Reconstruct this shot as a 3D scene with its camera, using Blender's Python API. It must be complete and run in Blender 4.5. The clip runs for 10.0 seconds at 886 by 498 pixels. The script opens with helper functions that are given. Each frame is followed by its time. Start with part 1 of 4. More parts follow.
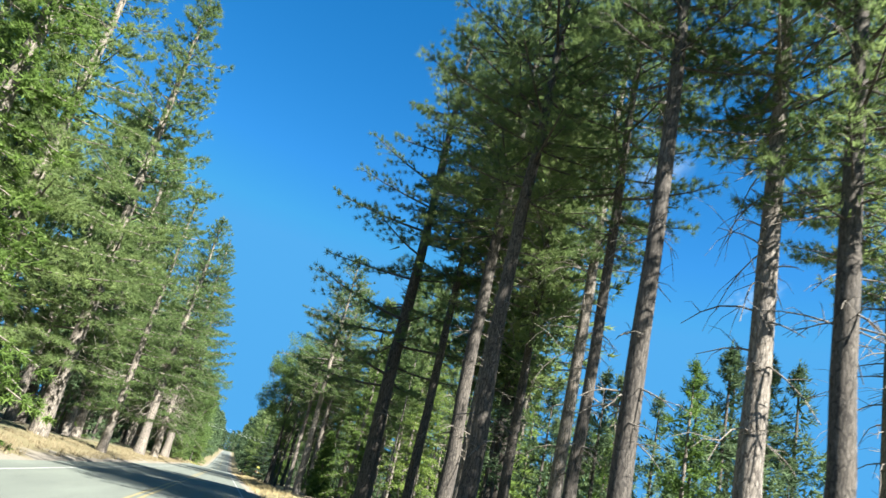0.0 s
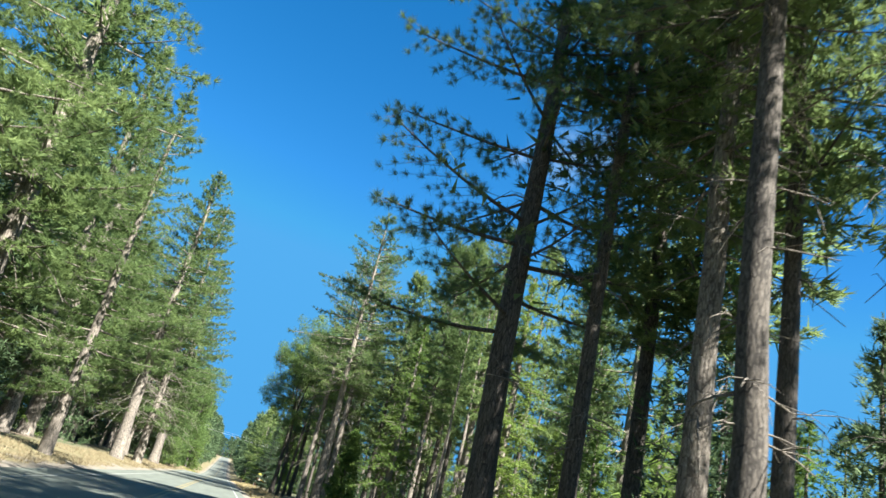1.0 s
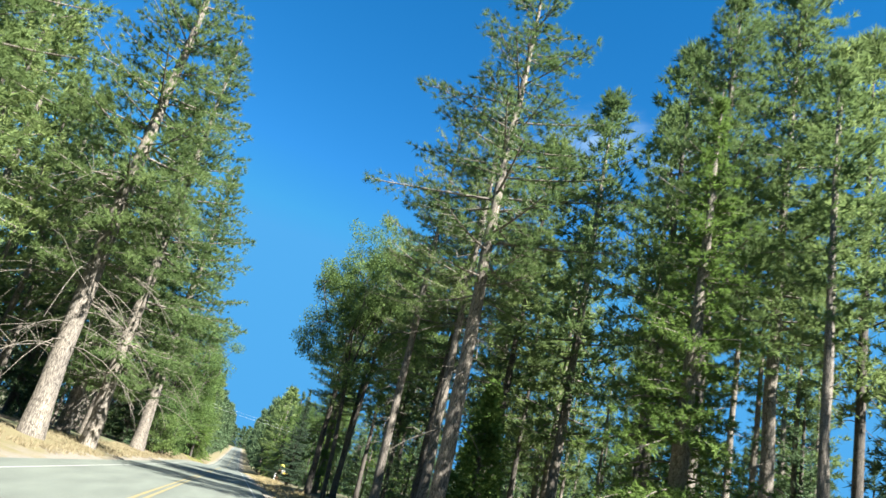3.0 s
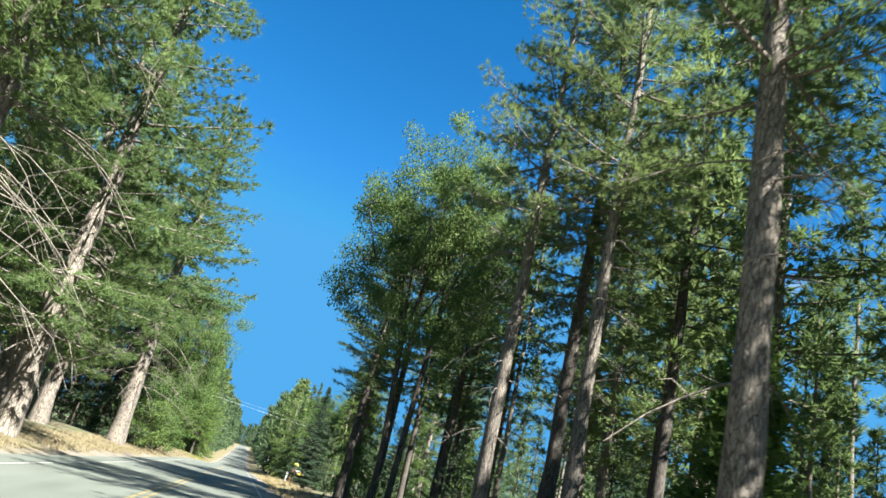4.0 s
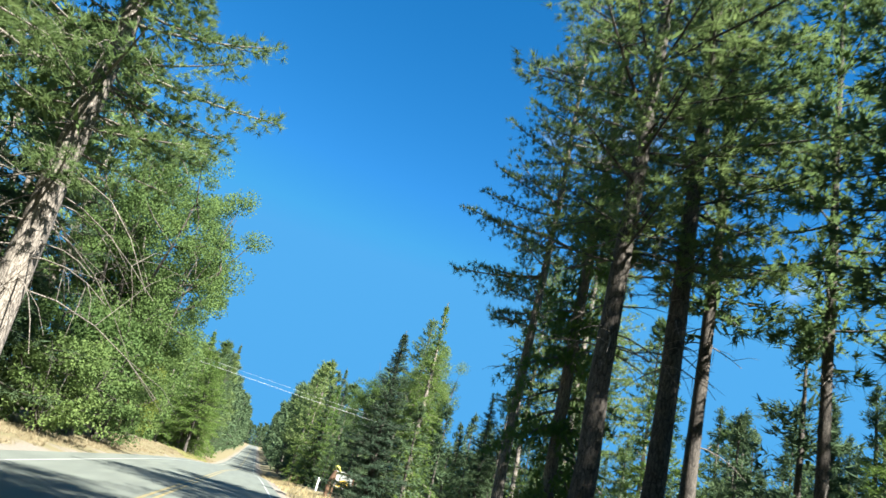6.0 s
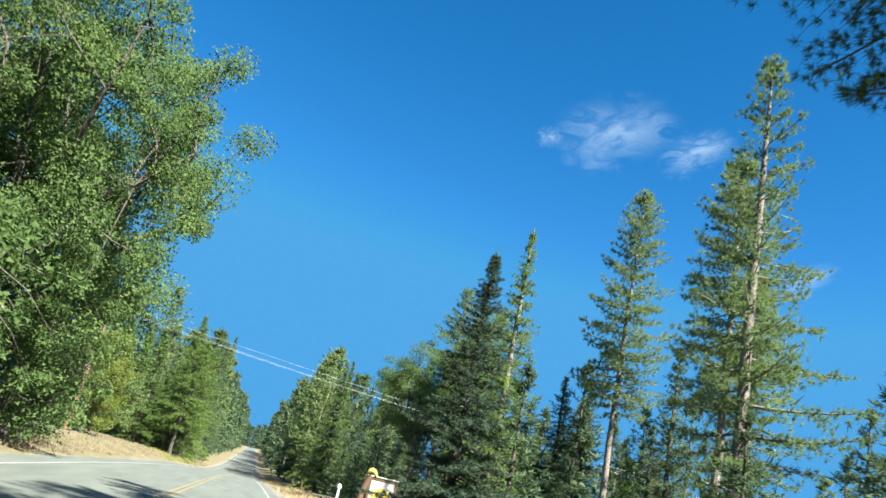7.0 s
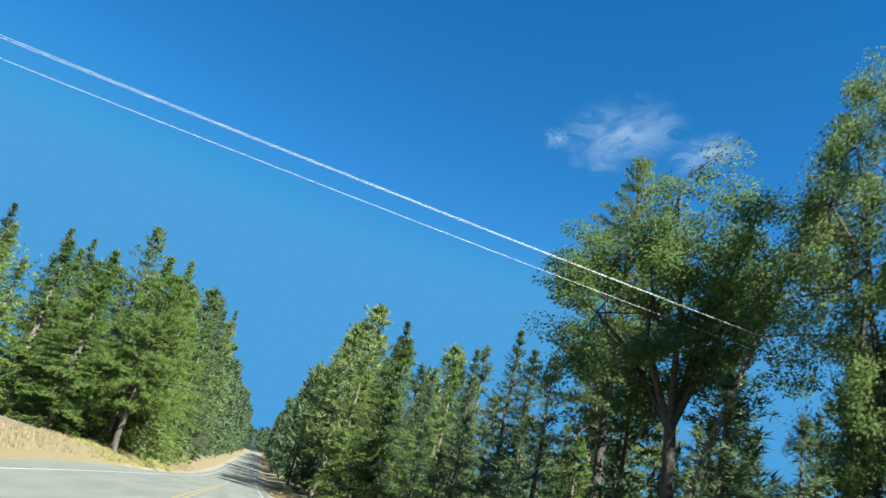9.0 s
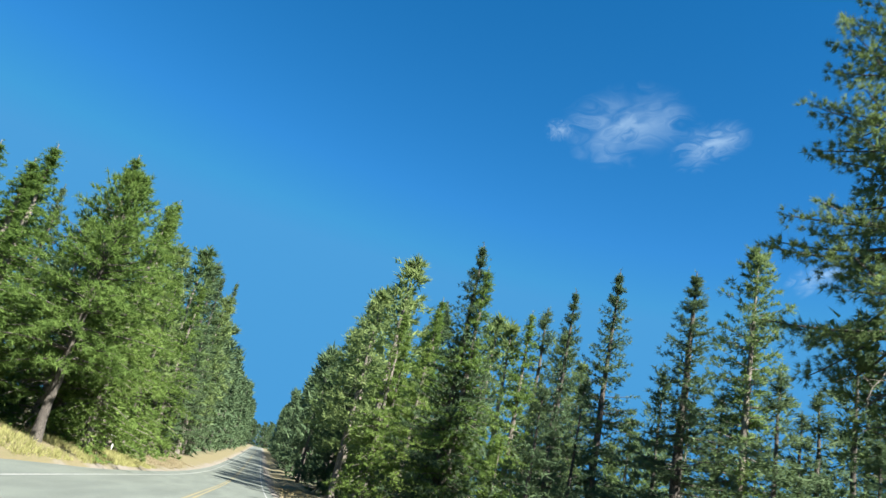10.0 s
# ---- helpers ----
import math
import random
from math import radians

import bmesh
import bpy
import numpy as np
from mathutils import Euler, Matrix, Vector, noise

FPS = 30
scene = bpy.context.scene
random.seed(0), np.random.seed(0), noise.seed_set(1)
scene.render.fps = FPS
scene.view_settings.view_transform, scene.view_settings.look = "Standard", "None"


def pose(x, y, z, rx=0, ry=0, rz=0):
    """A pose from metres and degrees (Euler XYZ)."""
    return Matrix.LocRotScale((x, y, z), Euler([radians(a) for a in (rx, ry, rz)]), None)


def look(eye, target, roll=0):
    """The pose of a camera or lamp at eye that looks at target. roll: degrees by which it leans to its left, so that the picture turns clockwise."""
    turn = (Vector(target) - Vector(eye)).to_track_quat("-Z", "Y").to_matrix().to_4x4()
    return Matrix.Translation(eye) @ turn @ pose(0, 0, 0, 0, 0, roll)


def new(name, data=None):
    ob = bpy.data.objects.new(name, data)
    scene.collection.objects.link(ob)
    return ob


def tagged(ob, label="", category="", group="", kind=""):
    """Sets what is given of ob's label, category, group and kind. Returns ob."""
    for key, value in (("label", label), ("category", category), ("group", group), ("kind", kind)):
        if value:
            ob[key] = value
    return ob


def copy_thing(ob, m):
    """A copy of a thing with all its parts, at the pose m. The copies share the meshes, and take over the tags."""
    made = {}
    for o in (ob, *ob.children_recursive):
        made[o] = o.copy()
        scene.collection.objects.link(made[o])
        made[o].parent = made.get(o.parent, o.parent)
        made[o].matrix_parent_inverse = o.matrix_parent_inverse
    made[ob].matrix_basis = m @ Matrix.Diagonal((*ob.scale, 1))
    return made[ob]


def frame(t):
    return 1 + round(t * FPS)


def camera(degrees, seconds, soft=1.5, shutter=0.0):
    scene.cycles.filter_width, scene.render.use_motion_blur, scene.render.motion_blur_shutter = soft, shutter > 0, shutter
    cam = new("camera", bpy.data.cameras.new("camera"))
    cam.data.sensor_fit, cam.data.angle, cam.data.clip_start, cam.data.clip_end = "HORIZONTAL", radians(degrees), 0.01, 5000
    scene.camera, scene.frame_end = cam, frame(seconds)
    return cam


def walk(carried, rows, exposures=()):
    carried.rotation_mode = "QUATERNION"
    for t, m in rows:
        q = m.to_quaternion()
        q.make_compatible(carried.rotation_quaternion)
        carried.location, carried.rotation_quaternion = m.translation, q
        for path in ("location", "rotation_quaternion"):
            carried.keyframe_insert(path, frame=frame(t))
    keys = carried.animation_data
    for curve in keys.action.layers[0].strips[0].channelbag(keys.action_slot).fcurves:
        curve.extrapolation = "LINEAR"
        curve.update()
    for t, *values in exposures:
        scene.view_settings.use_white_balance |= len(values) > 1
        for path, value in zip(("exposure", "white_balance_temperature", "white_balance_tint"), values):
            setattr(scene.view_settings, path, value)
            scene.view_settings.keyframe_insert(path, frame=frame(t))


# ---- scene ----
cam = camera(62.36, 10.0, shutter=0.1)
PATH = [
    (0.0, look((0.00, 0.00, 1.40), (1.915, 9.220, 4.764), 13.64)),
    (0.5, look((0.00, 9.04, 1.40), (1.923, 18.245, 4.802), 13.38)),
    (1.0, look((0.00, 18.17, 1.40), (1.921, 27.363, 4.835), 13.39)),
    (1.5, look((0.00, 27.37, 1.40), (1.904, 36.567, 4.833), 13.40)),
    (2.0, look((0.00, 36.66, 1.40), (1.885, 45.868, 4.815), 13.40)),
    (3.5, look((0.00, 65.03, 1.40), (1.788, 74.311, 4.667), 13.53)),
    (4.0, look((0.00, 74.65, 1.40), (1.748, 83.935, 4.677), 13.86)),
    (4.5, look((0.00, 84.36, 1.40), (1.696, 93.654, 4.679), 14.05)),
    (5.0, look((0.00, 94.15, 1.40), (1.653, 103.454, 4.671), 14.15)),
    (5.5, look((0.00, 104.02, 1.40), (1.626, 113.331, 4.665), 14.18)),
    (6.0, look((0.00, 113.97, 1.40), (1.618, 123.282, 4.666), 14.21)),
    (7.5, look((0.00, 144.33, 1.40), (1.695, 153.622, 4.685), 12.88)),
    (8.0, look((0.00, 154.62, 1.40), (1.661, 163.907, 4.714), 13.06)),
    (8.5, look((0.00, 164.99, 1.40), (1.630, 174.277, 4.731), 13.42)),
    (9.0, look((0.00, 175.44, 1.40), (1.616, 184.732, 4.725), 13.58)),
    (9.5, look((0.00, 185.97, 1.40), (1.611, 195.270, 4.705), 13.46)),
    (10.0, look((0.00, 196.59, 1.40), (1.614, 205.906, 4.656), 13.11)),
]
walk(cam, PATH, exposures=[(0.0, 2.36), (6.4, 2.36), (7.8, 2.05), (10.0, 2.05)])

# ---- world, sun, exposure ----
SUN_AZ, SUN_EL = 147.0, 45.5          # degrees from the road's direction towards the right-hand side, and above the horizon
world = bpy.data.worlds.new("sky")
scene.world = world
world.use_nodes = True
wn = world.node_tree
wn.nodes.clear()
w_out = wn.nodes.new("ShaderNodeOutputWorld")
w_bg = wn.nodes.new("ShaderNodeBackground")
w_sky = wn.nodes.new("ShaderNodeTexSky")
w_sky.sky_type = "NISHITA"
w_sky.sun_disc = False
w_sky.sun_elevation = radians(SUN_EL)
w_sky.sun_rotation = radians(SUN_AZ)
w_sky.altitude = 1500.0
w_sky.air_density = 1.0
w_sky.dust_density = 0.1
w_sky.ozone_density = 3.0
w_bg.inputs["Strength"].default_value = 0.05
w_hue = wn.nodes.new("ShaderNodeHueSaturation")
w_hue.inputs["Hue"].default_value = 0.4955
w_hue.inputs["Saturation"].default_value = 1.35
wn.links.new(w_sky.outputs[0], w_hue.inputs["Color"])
w_cap = wn.nodes.new("ShaderNodeMix")          # sky colour capped per channel, so the pale horizon stays blue
w_cap.data_type = "RGBA"
w_cap.blend_type = "DARKEN"
w_cap.inputs[0].default_value = 1.0
w_cap.inputs[7].default_value = (0.36, 1.69, 3.48, 1)
wn.links.new(w_hue.outputs[0], w_cap.inputs[6])
wn.links.new(w_cap.outputs[2], w_bg.inputs[0])
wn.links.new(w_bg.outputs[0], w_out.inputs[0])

sun_data = bpy.data.lights.new("sun", "SUN")
sun_data.energy = 5.0
sun_data.angle = radians(0.55)
sun_data.color = (1.0, 0.965, 0.88)
sun = new("sun", sun_data)
sun_dir = Vector((math.sin(radians(SUN_AZ)) * math.cos(radians(SUN_EL)), math.cos(radians(SUN_AZ)) * math.cos(radians(SUN_EL)), math.sin(radians(SUN_EL))))
sun.matrix_world = look(sun_dir * 100, (0, 0, 0))


# ---- materials ----
def material(name):
    m = bpy.data.materials.new(name)
    m.use_nodes = True
    nt = m.node_tree
    nt.nodes.clear()
    out = nt.nodes.new("ShaderNodeOutputMaterial")
    bsdf = nt.nodes.new("ShaderNodeBsdfPrincipled")
    nt.links.new(bsdf.outputs[0], out.inputs[0])
    return m, nt, bsdf, out


def node(nt, kind, links=(), **values):
    n = nt.nodes.new(kind)
    for key, value in values.items():
        n.inputs[key.replace("_", " ")].default_value = value
    for src, dst in links:
        nt.links.new(src, n.inputs[dst])
    return n


def ramp(nt, src, stops):
    r = nt.nodes.new("ShaderNodeValToRGB")
    e = r.color_ramp.elements
    while len(e) < len(stops):
        e.new(0.5)
    for el, (p, c) in zip(e, stops):
        el.position = p
        el.color = (*c, 1)
    nt.links.new(src, r.inputs[0])
    return r


def mixed(nt, fac, a, b, mode="MIX"):
    m = nt.nodes.new("ShaderNodeMix")
    m.data_type = "RGBA"
    m.blend_type = mode
    for value, i in ((fac, 0), (a, 6), (b, 7)):
        if isinstance(value, (int, float)):
            m.inputs[i].default_value = value
        elif isinstance(value, tuple):
            m.inputs[i].default_value = (*value, 1)
        else:
            nt.links.new(value, m.inputs[i])
    return m.outputs[2]


def coords(nt, scale=(1, 1, 1)):
    tc = nt.nodes.new("ShaderNodeTexCoord")
    mp = nt.nodes.new("ShaderNodeMapping")
    mp.inputs["Scale"].default_value = scale
    nt.links.new(tc.outputs["Object"], mp.inputs[0])
    return mp.outputs[0]


def bumped(nt, bsdf, height, strength, distance):
    b = nt.nodes.new("ShaderNodeBump")
    b.inputs["Strength"].default_value = strength
    b.inputs["Distance"].default_value = distance
    nt.links.new(height, b.inputs["Height"])
    nt.links.new(b.outputs[0], bsdf.inputs["Normal"])


def foliage(name, dark, mid, light, through_light=0.35, rough=0.8):
    """Needles or leaves: colour differs from tree to tree, from clump to clump and from blade to blade."""
    m, nt, bsdf, out = material(name)
    geo = nt.nodes.new("ShaderNodeNewGeometry")
    info = nt.nodes.new("ShaderNodeObjectInfo")
    n1 = node(nt, "ShaderNodeTexNoise", [(coords(nt), "Vector")], Scale=0.55, Detail=3.0)
    add = nt.nodes.new("ShaderNodeMath")
    add.operation = "MULTIPLY_ADD"
    add.inputs[1].default_value = 0.22
    nt.links.new(geo.outputs["Random Per Island"], add.inputs[0])
    sub = nt.nodes.new("ShaderNodeMath")
    sub.operation = "MULTIPLY_ADD"
    sub.inputs[1].default_value = 0.9
    sub.inputs[2].default_value = -0.07
    nt.links.new(n1.outputs[0], sub.inputs[0])
    nt.links.new(sub.outputs[0], add.inputs[2])
    col = ramp(nt, add.outputs[0], [(0.1, dark), (0.5, mid), (0.95, light)])
    hsv = nt.nodes.new("ShaderNodeHueSaturation")
    vary = nt.nodes.new("ShaderNodeMapRange")
    vary.inputs["To Min"].default_value = 0.78
    vary.inputs["To Max"].default_value = 1.25
    nt.links.new(info.outputs["Random"], vary.inputs[0])
    nt.links.new(vary.outputs[0], hsv.inputs["Value"])
    hue = nt.nodes.new("ShaderNodeMapRange")
    hue.inputs["To Min"].default_value = 0.515
    hue.inputs["To Max"].default_value = 0.488
    nt.links.new(info.outputs["Random"], hue.inputs[0])
    nt.links.new(hue.outputs[0], hsv.inputs["Hue"])
    nt.links.new(col.outputs[0], hsv.inputs["Color"])
    nt.links.new(hsv.outputs[0], bsdf.inputs["Base Color"])
    bsdf.inputs["Roughness"].default_value = rough
    bsdf.inputs["Specular IOR Level"].default_value = 0.18
    tr = nt.nodes.new("ShaderNodeBsdfTranslucent")
    nt.links.new(hsv.outputs[0], tr.inputs[0])
    mx = nt.nodes.new("ShaderNodeMixShader")
    mx.inputs[0].default_value = through_light
    nt.links.new(bsdf.outputs[0], mx.inputs[1])
    nt.links.new(tr.outputs[0], mx.inputs[2])
    nt.links.new(mx.outputs[0], out.inputs[0])
    return m


def bark(name, dark, mid, light):
    """Furrowed plates, long streaks and pale scales."""
    m, nt, bsdf, out = material(name)
    warp = node(nt, "ShaderNodeTexNoise", [(coords(nt), "Vector")], Scale=3.0, Detail=2.0)
    bent = mixed(nt, 0.12, coords(nt, (1, 1, 0.16)), warp.outputs["Color"], "ADD")
    v = nt.nodes.new("ShaderNodeTexVoronoi")
    v.feature = "DISTANCE_TO_EDGE"
    v.inputs["Scale"].default_value = 11.0
    nt.links.new(bent, v.inputs["Vector"])
    n = node(nt, "ShaderNodeTexNoise", [(coords(nt, (1, 1, 0.3)), "Vector")], Scale=26.0, Detail=6.0, Roughness=0.7)
    big = node(nt, "ShaderNodeTexNoise", [(coords(nt, (1, 1, 0.4)), "Vector")], Scale=1.3, Detail=3.0)
    furrow = ramp(nt, v.outputs["Distance"], [(0.02, dark), (0.12, mid), (0.45, mid)])
    scale = ramp(nt, n.outputs[0], [(0.42, (0.62, 0.60, 0.58)), (0.56, (1.0, 1.0, 1.0)), (0.70, tuple(l / m0 for l, m0 in zip(light, mid)))])
    c2 = mixed(nt, 1.0, furrow.outputs[0], scale.outputs[0], "MULTIPLY")
    tone = ramp(nt, big.outputs[0], [(0.3, (0.72, 0.70, 0.70)), (0.7, (1.2, 1.15, 1.08))])
    nt.links.new(mixed(nt, 0.85, c2, tone.outputs[0], "MULTIPLY"), bsdf.inputs["Base Color"])
    bsdf.inputs["Roughness"].default_value = 0.95
    bumped(nt, bsdf, furrow.outputs[0], 1.0, 0.06)
    return m


NEEDLES = foliage("pine_needles", (0.044, 0.076, 0.032), (0.134, 0.194, 0.070), (0.275, 0.345, 0.135), 0.5)
FIR = foliage("fir_needles", (0.028, 0.056, 0.030), (0.076, 0.120, 0.058), (0.155, 0.21, 0.10), 0.35)
CEDAR = foliage("cedar_sprays", (0.046, 0.088, 0.022), (0.132, 0.205, 0.050), (0.255, 0.34, 0.098), 0.5)
OAK = foliage("oak_leaves", (0.040, 0.072, 0.027), (0.098, 0.160, 0.050), (0.19, 0.26, 0.085), 0.52, 0.8)
GOLDEN = foliage("golden_leaves", (0.11, 0.14, 0.03), (0.23, 0.27, 0.06), (0.36, 0.40, 0.11), 0.6, 0.8)
BARK = bark("pine_bark", (0.085, 0.076, 0.067), (0.235, 0.216, 0.191), (0.40, 0.37, 0.33))
# grey bark; on the dark-trunked pines it also puts shade into the colour
BARK_GREY = bark("grey_bark", (0.035, 0.032, 0.029), (0.10, 0.091, 0.081), (0.19, 0.176, 0.158))
# darker kind of fir; its shaded side is also put into this colour
DARK_FIR = foliage("dark_fir_needles", (0.016, 0.034, 0.024), (0.040, 0.068, 0.042), (0.085, 0.125, 0.07), 0.22)
DEADWOOD = bark("dead_wood", (0.10, 0.09, 0.08), (0.22, 0.205, 0.18), (0.36, 0.335, 0.30))

# dry verge, duff and gravel, by the distance from the road
GROUND, nt, bsdf, out = material("forest_ground")
sep = nt.nodes.new("ShaderNodeSeparateXYZ")
nt.links.new(coords(nt), sep.inputs[0])
gn1 = node(nt, "ShaderNodeTexNoise", [(coords(nt), "Vector")], Scale=0.35, Detail=5.0, Roughness=0.6)
gn2 = node(nt, "ShaderNodeTexNoise", [(coords(nt), "Vector")], Scale=9.0, Detail=6.0, Roughness=0.7)
gn3 = node(nt, "ShaderNodeTexNoise", [(coords(nt, (1, 0.25, 1)), "Vector")], Scale=2.2, Detail=5.0, Roughness=0.6)
straw = ramp(nt, gn2.outputs[0], [(0.25, (0.072, 0.060, 0.031)), (0.55, (0.126, 0.106, 0.057)), (0.8, (0.18, 0.152, 0.088))])
duff = ramp(nt, gn2.outputs[0], [(0.3, (0.085, 0.064, 0.044)), (0.6, (0.165, 0.128, 0.088)), (0.8, (0.25, 0.20, 0.14))])
moss = ramp(nt, gn2.outputs[0], [(0.3, (0.035, 0.048, 0.018)), (0.6, (0.075, 0.095, 0.038)), (0.8, (0.13, 0.14, 0.065))])
patch = ramp(nt, gn1.outputs[0], [(0.42, (0.0, 0.0, 0.0)), (0.58, (1.0, 1.0, 1.0))])
duff = mixed(nt, patch.outputs[0], duff.outputs[0], moss.outputs[0])
green = ramp(nt, gn3.outputs[0], [(0.35, (0.175, 0.142, 0.070)), (0.62, (0.135, 0.126, 0.052)), (0.8, (0.09, 0.102, 0.036))])
verge = mixed(nt, 0.4, straw.outputs[0], green.outputs[0])
dist = nt.nodes.new("ShaderNodeMath")
dist.operation = "MULTIPLY_ADD"
dist.inputs[1].default_value = 5.0
nt.links.new(gn1.outputs[0], dist.inputs[0])
absx = nt.nodes.new("ShaderNodeMath")
absx.operation = "ADD"
absx.inputs[1].default_value = 2.1
nt.links.new(sep.outputs[0], absx.inputs[0])
ab2 = nt.nodes.new("ShaderNodeMath")
ab2.operation = "ABSOLUTE"
nt.links.new(absx.outputs[0], ab2.inputs[0])
nt.links.new(ab2.outputs[0], dist.inputs[2])
gravel = ramp(nt, gn2.outputs[0], [(0.3, (0.12, 0.105, 0.085)), (0.7, (0.21, 0.188, 0.155))])
near_road = nt.nodes.new("ShaderNodeMapRange")
near_road.inputs["From Min"].default_value = 7.6
near_road.inputs["From Max"].default_value = 8.6
nt.links.new(dist.outputs[0], near_road.inputs[0])
verge = mixed(nt, near_road.outputs[0], gravel.outputs[0], verge)
edge = nt.nodes.new("ShaderNodeMapRange")
edge.inputs["From Min"].default_value = 11.5
edge.inputs["From Max"].default_value = 14.0
nt.links.new(dist.outputs[0], edge.inputs[0])
nt.links.new(mixed(nt, edge.outputs[0], verge, duff), bsdf.inputs["Base Color"])
bsdf.inputs["Roughness"].default_value = 1.0
bumped(nt, bsdf, gn2.outputs[0], 0.9, 0.06)

ASPHALT, nt, bsdf, out = material("old_asphalt")
an1 = node(nt, "ShaderNodeTexNoise", [(coords(nt), "Vector")], Scale=60.0, Detail=4.0, Roughness=0.7)
an2 = node(nt, "ShaderNodeTexNoise", [(coords(nt, (1, 0.12, 1)), "Vector")], Scale=1.3, Detail=4.0)
a1 = ramp(nt, an1.outputs[0], [(0.3, (0.074, 0.086, 0.073)), (0.7, (0.138, 0.157, 0.135))])
a2 = ramp(nt, an2.outputs[0], [(0.3, (0.78, 0.78, 0.78)), (0.7, (1.1, 1.1, 1.08))])
nt.links.new(mixed(nt, 1.0, a1.outputs[0], a2.outputs[0], "MULTIPLY"), bsdf.inputs["Base Color"])
bsdf.inputs["Roughness"].default_value = 0.85
bumped(nt, bsdf, an1.outputs[0], 0.5, 0.01)


def paint(name, c, worn):
    m, nt, bsdf, out = material(name)
    n = node(nt, "ShaderNodeTexNoise", [(coords(nt), "Vector")], Scale=7.0, Detail=6.0, Roughness=0.75)
    r = ramp(nt, n.outputs[0], [(0.40, worn), (0.58, c)])
    nt.links.new(r.outputs[0], bsdf.inputs["Base Color"])
    bsdf.inputs["Roughness"].default_value = 0.7
    return m


WHITE_PAINT = paint("white_road_paint", (0.33, 0.335, 0.32), (0.15, 0.155, 0.145))
YELLOW_PAINT = paint("yellow_road_paint", (0.24, 0.178, 0.055), (0.13, 0.134, 0.10))


# ---- mesh helpers ----
def mesh_of(name, verts, faces, mat, smooth=False):
    me = bpy.data.meshes.new(name)
    me.from_pydata(np.asarray(verts).tolist(), [], faces if isinstance(faces, list) else faces.tolist())
    me.materials.append(mat)
    if smooth:
        me.polygons.foreach_set("use_smooth", [True] * len(me.polygons))
    me.update()
    return me


def part(name, me, parent, label=""):
    ob = new(name, me)
    ob.parent = parent
    if label:
        ob["label"] = label
    return ob


def lathe(points, radii, sides, rng=None, rough=0.0):
    """A tapered tube along points."""
    pts = np.asarray(points, float)
    rad = np.asarray(radii, float)
    d = np.gradient(pts, axis=0)
    d /= np.linalg.norm(d, axis=1)[:, None] + 1e-9
    ref = np.where(np.abs(d[:, 2:3]) > 0.8, np.array([[1.0, 0, 0]]), np.array([[0, 0, 1.0]]))
    u = np.cross(d, ref)
    u /= np.linalg.norm(u, axis=1)[:, None] + 1e-9
    v = np.cross(d, u)
    a = np.arange(sides) * 2 * np.pi / sides
    ring = u[:, None, :] * np.cos(a)[None, :, None] + v[:, None, :] * np.sin(a)[None, :, None]
    r = rad[:, None, None]
    if rng is not None and rough:
        r = r * (1 + rough * rng.normal(size=(len(pts), sides, 1)))
    vs = (pts[:, None, :] + ring * r).reshape(-1, 3)
    fs = []
    for i in range(len(pts) - 1):
        for k in range(sides):
            k2 = (k + 1) % sides
            fs.append([i * sides + k, i * sides + k2, (i + 1) * sides + k2, (i + 1) * sides + k])
    return vs, fs


def joined(pieces):
    vs, fs, n = [], [], 0
    for v, f in pieces:
        vs.append(v)
        fs += [[i + n for i in q] for q in f]
        n += len(v)
    return np.concatenate(vs), fs


def unit(v):
    return v / (np.linalg.norm(v, axis=-1, keepdims=True) + 1e-9)


def blades(rng, centres, out, count, length, width, up=0.15, spread=0.7, flat=False, face=None, tilt=0.4, sizes=None):
    """Pointed needles (or, flat, diamond-shaped leaves) that spring from each centre. face: the way their flat sides look, give or take tilt."""
    n = len(centres)
    c = np.repeat(centres, count, axis=0)
    o = np.repeat(out, count, axis=0)
    d = o * 0.7 + rng.normal(size=c.shape) * spread * 0.6
    d[:, 2] += up
    d = unit(d)
    side = rng.normal(size=c.shape) if face is None else np.repeat(face, count, axis=0) + rng.normal(size=c.shape) * tilt
    p = unit(np.cross(d, side))
    ln = (length * rng.uniform(0.6, 1.25, n * count))[:, None]
    wd = (width * rng.uniform(0.6, 1.3, n * count))[:, None]
    if sizes is not None:
        ln, wd = ln * np.repeat(sizes, count)[:, None], wd * np.repeat(sizes, count)[:, None]
    c = c + rng.normal(size=c.shape) * length * 0.12
    if flat:
        vs = np.stack([c, c + d * ln * 0.45 + p * wd, c + d * ln, c + d * ln * 0.5 - p * wd], axis=1).reshape(-1, 3)
        fs = np.arange(len(vs)).reshape(-1, 4)
    else:
        vs = np.stack([c - p * wd, c + p * wd, c + d * ln], axis=1).reshape(-1, 3)
        fs = np.arange(len(vs)).reshape(-1, 3)
    return vs, fs


# ---- trees: every kind is modelled 30 m high and planted at its own height ----
def trunk_line(rng, height, r0, wob, rings=13):
    t = np.linspace(0, 1, rings) ** 1.15
    x = np.cumsum(rng.normal(size=rings)) * wob
    y = np.cumsum(rng.normal(size=rings)) * wob
    pts = np.stack([x - x[0], y - y[0], t * height], 1)
    pts[0, 2] = -0.6
    rad = r0 * (1 - t) ** 0.75 + 0.03
    rad[0] *= 1.35
    rad[1] *= 1.06
    return pts, rad


def on_line(pts, h):
    return np.array([np.interp(h, pts[:, 2], pts[:, k]) for k in range(3)])


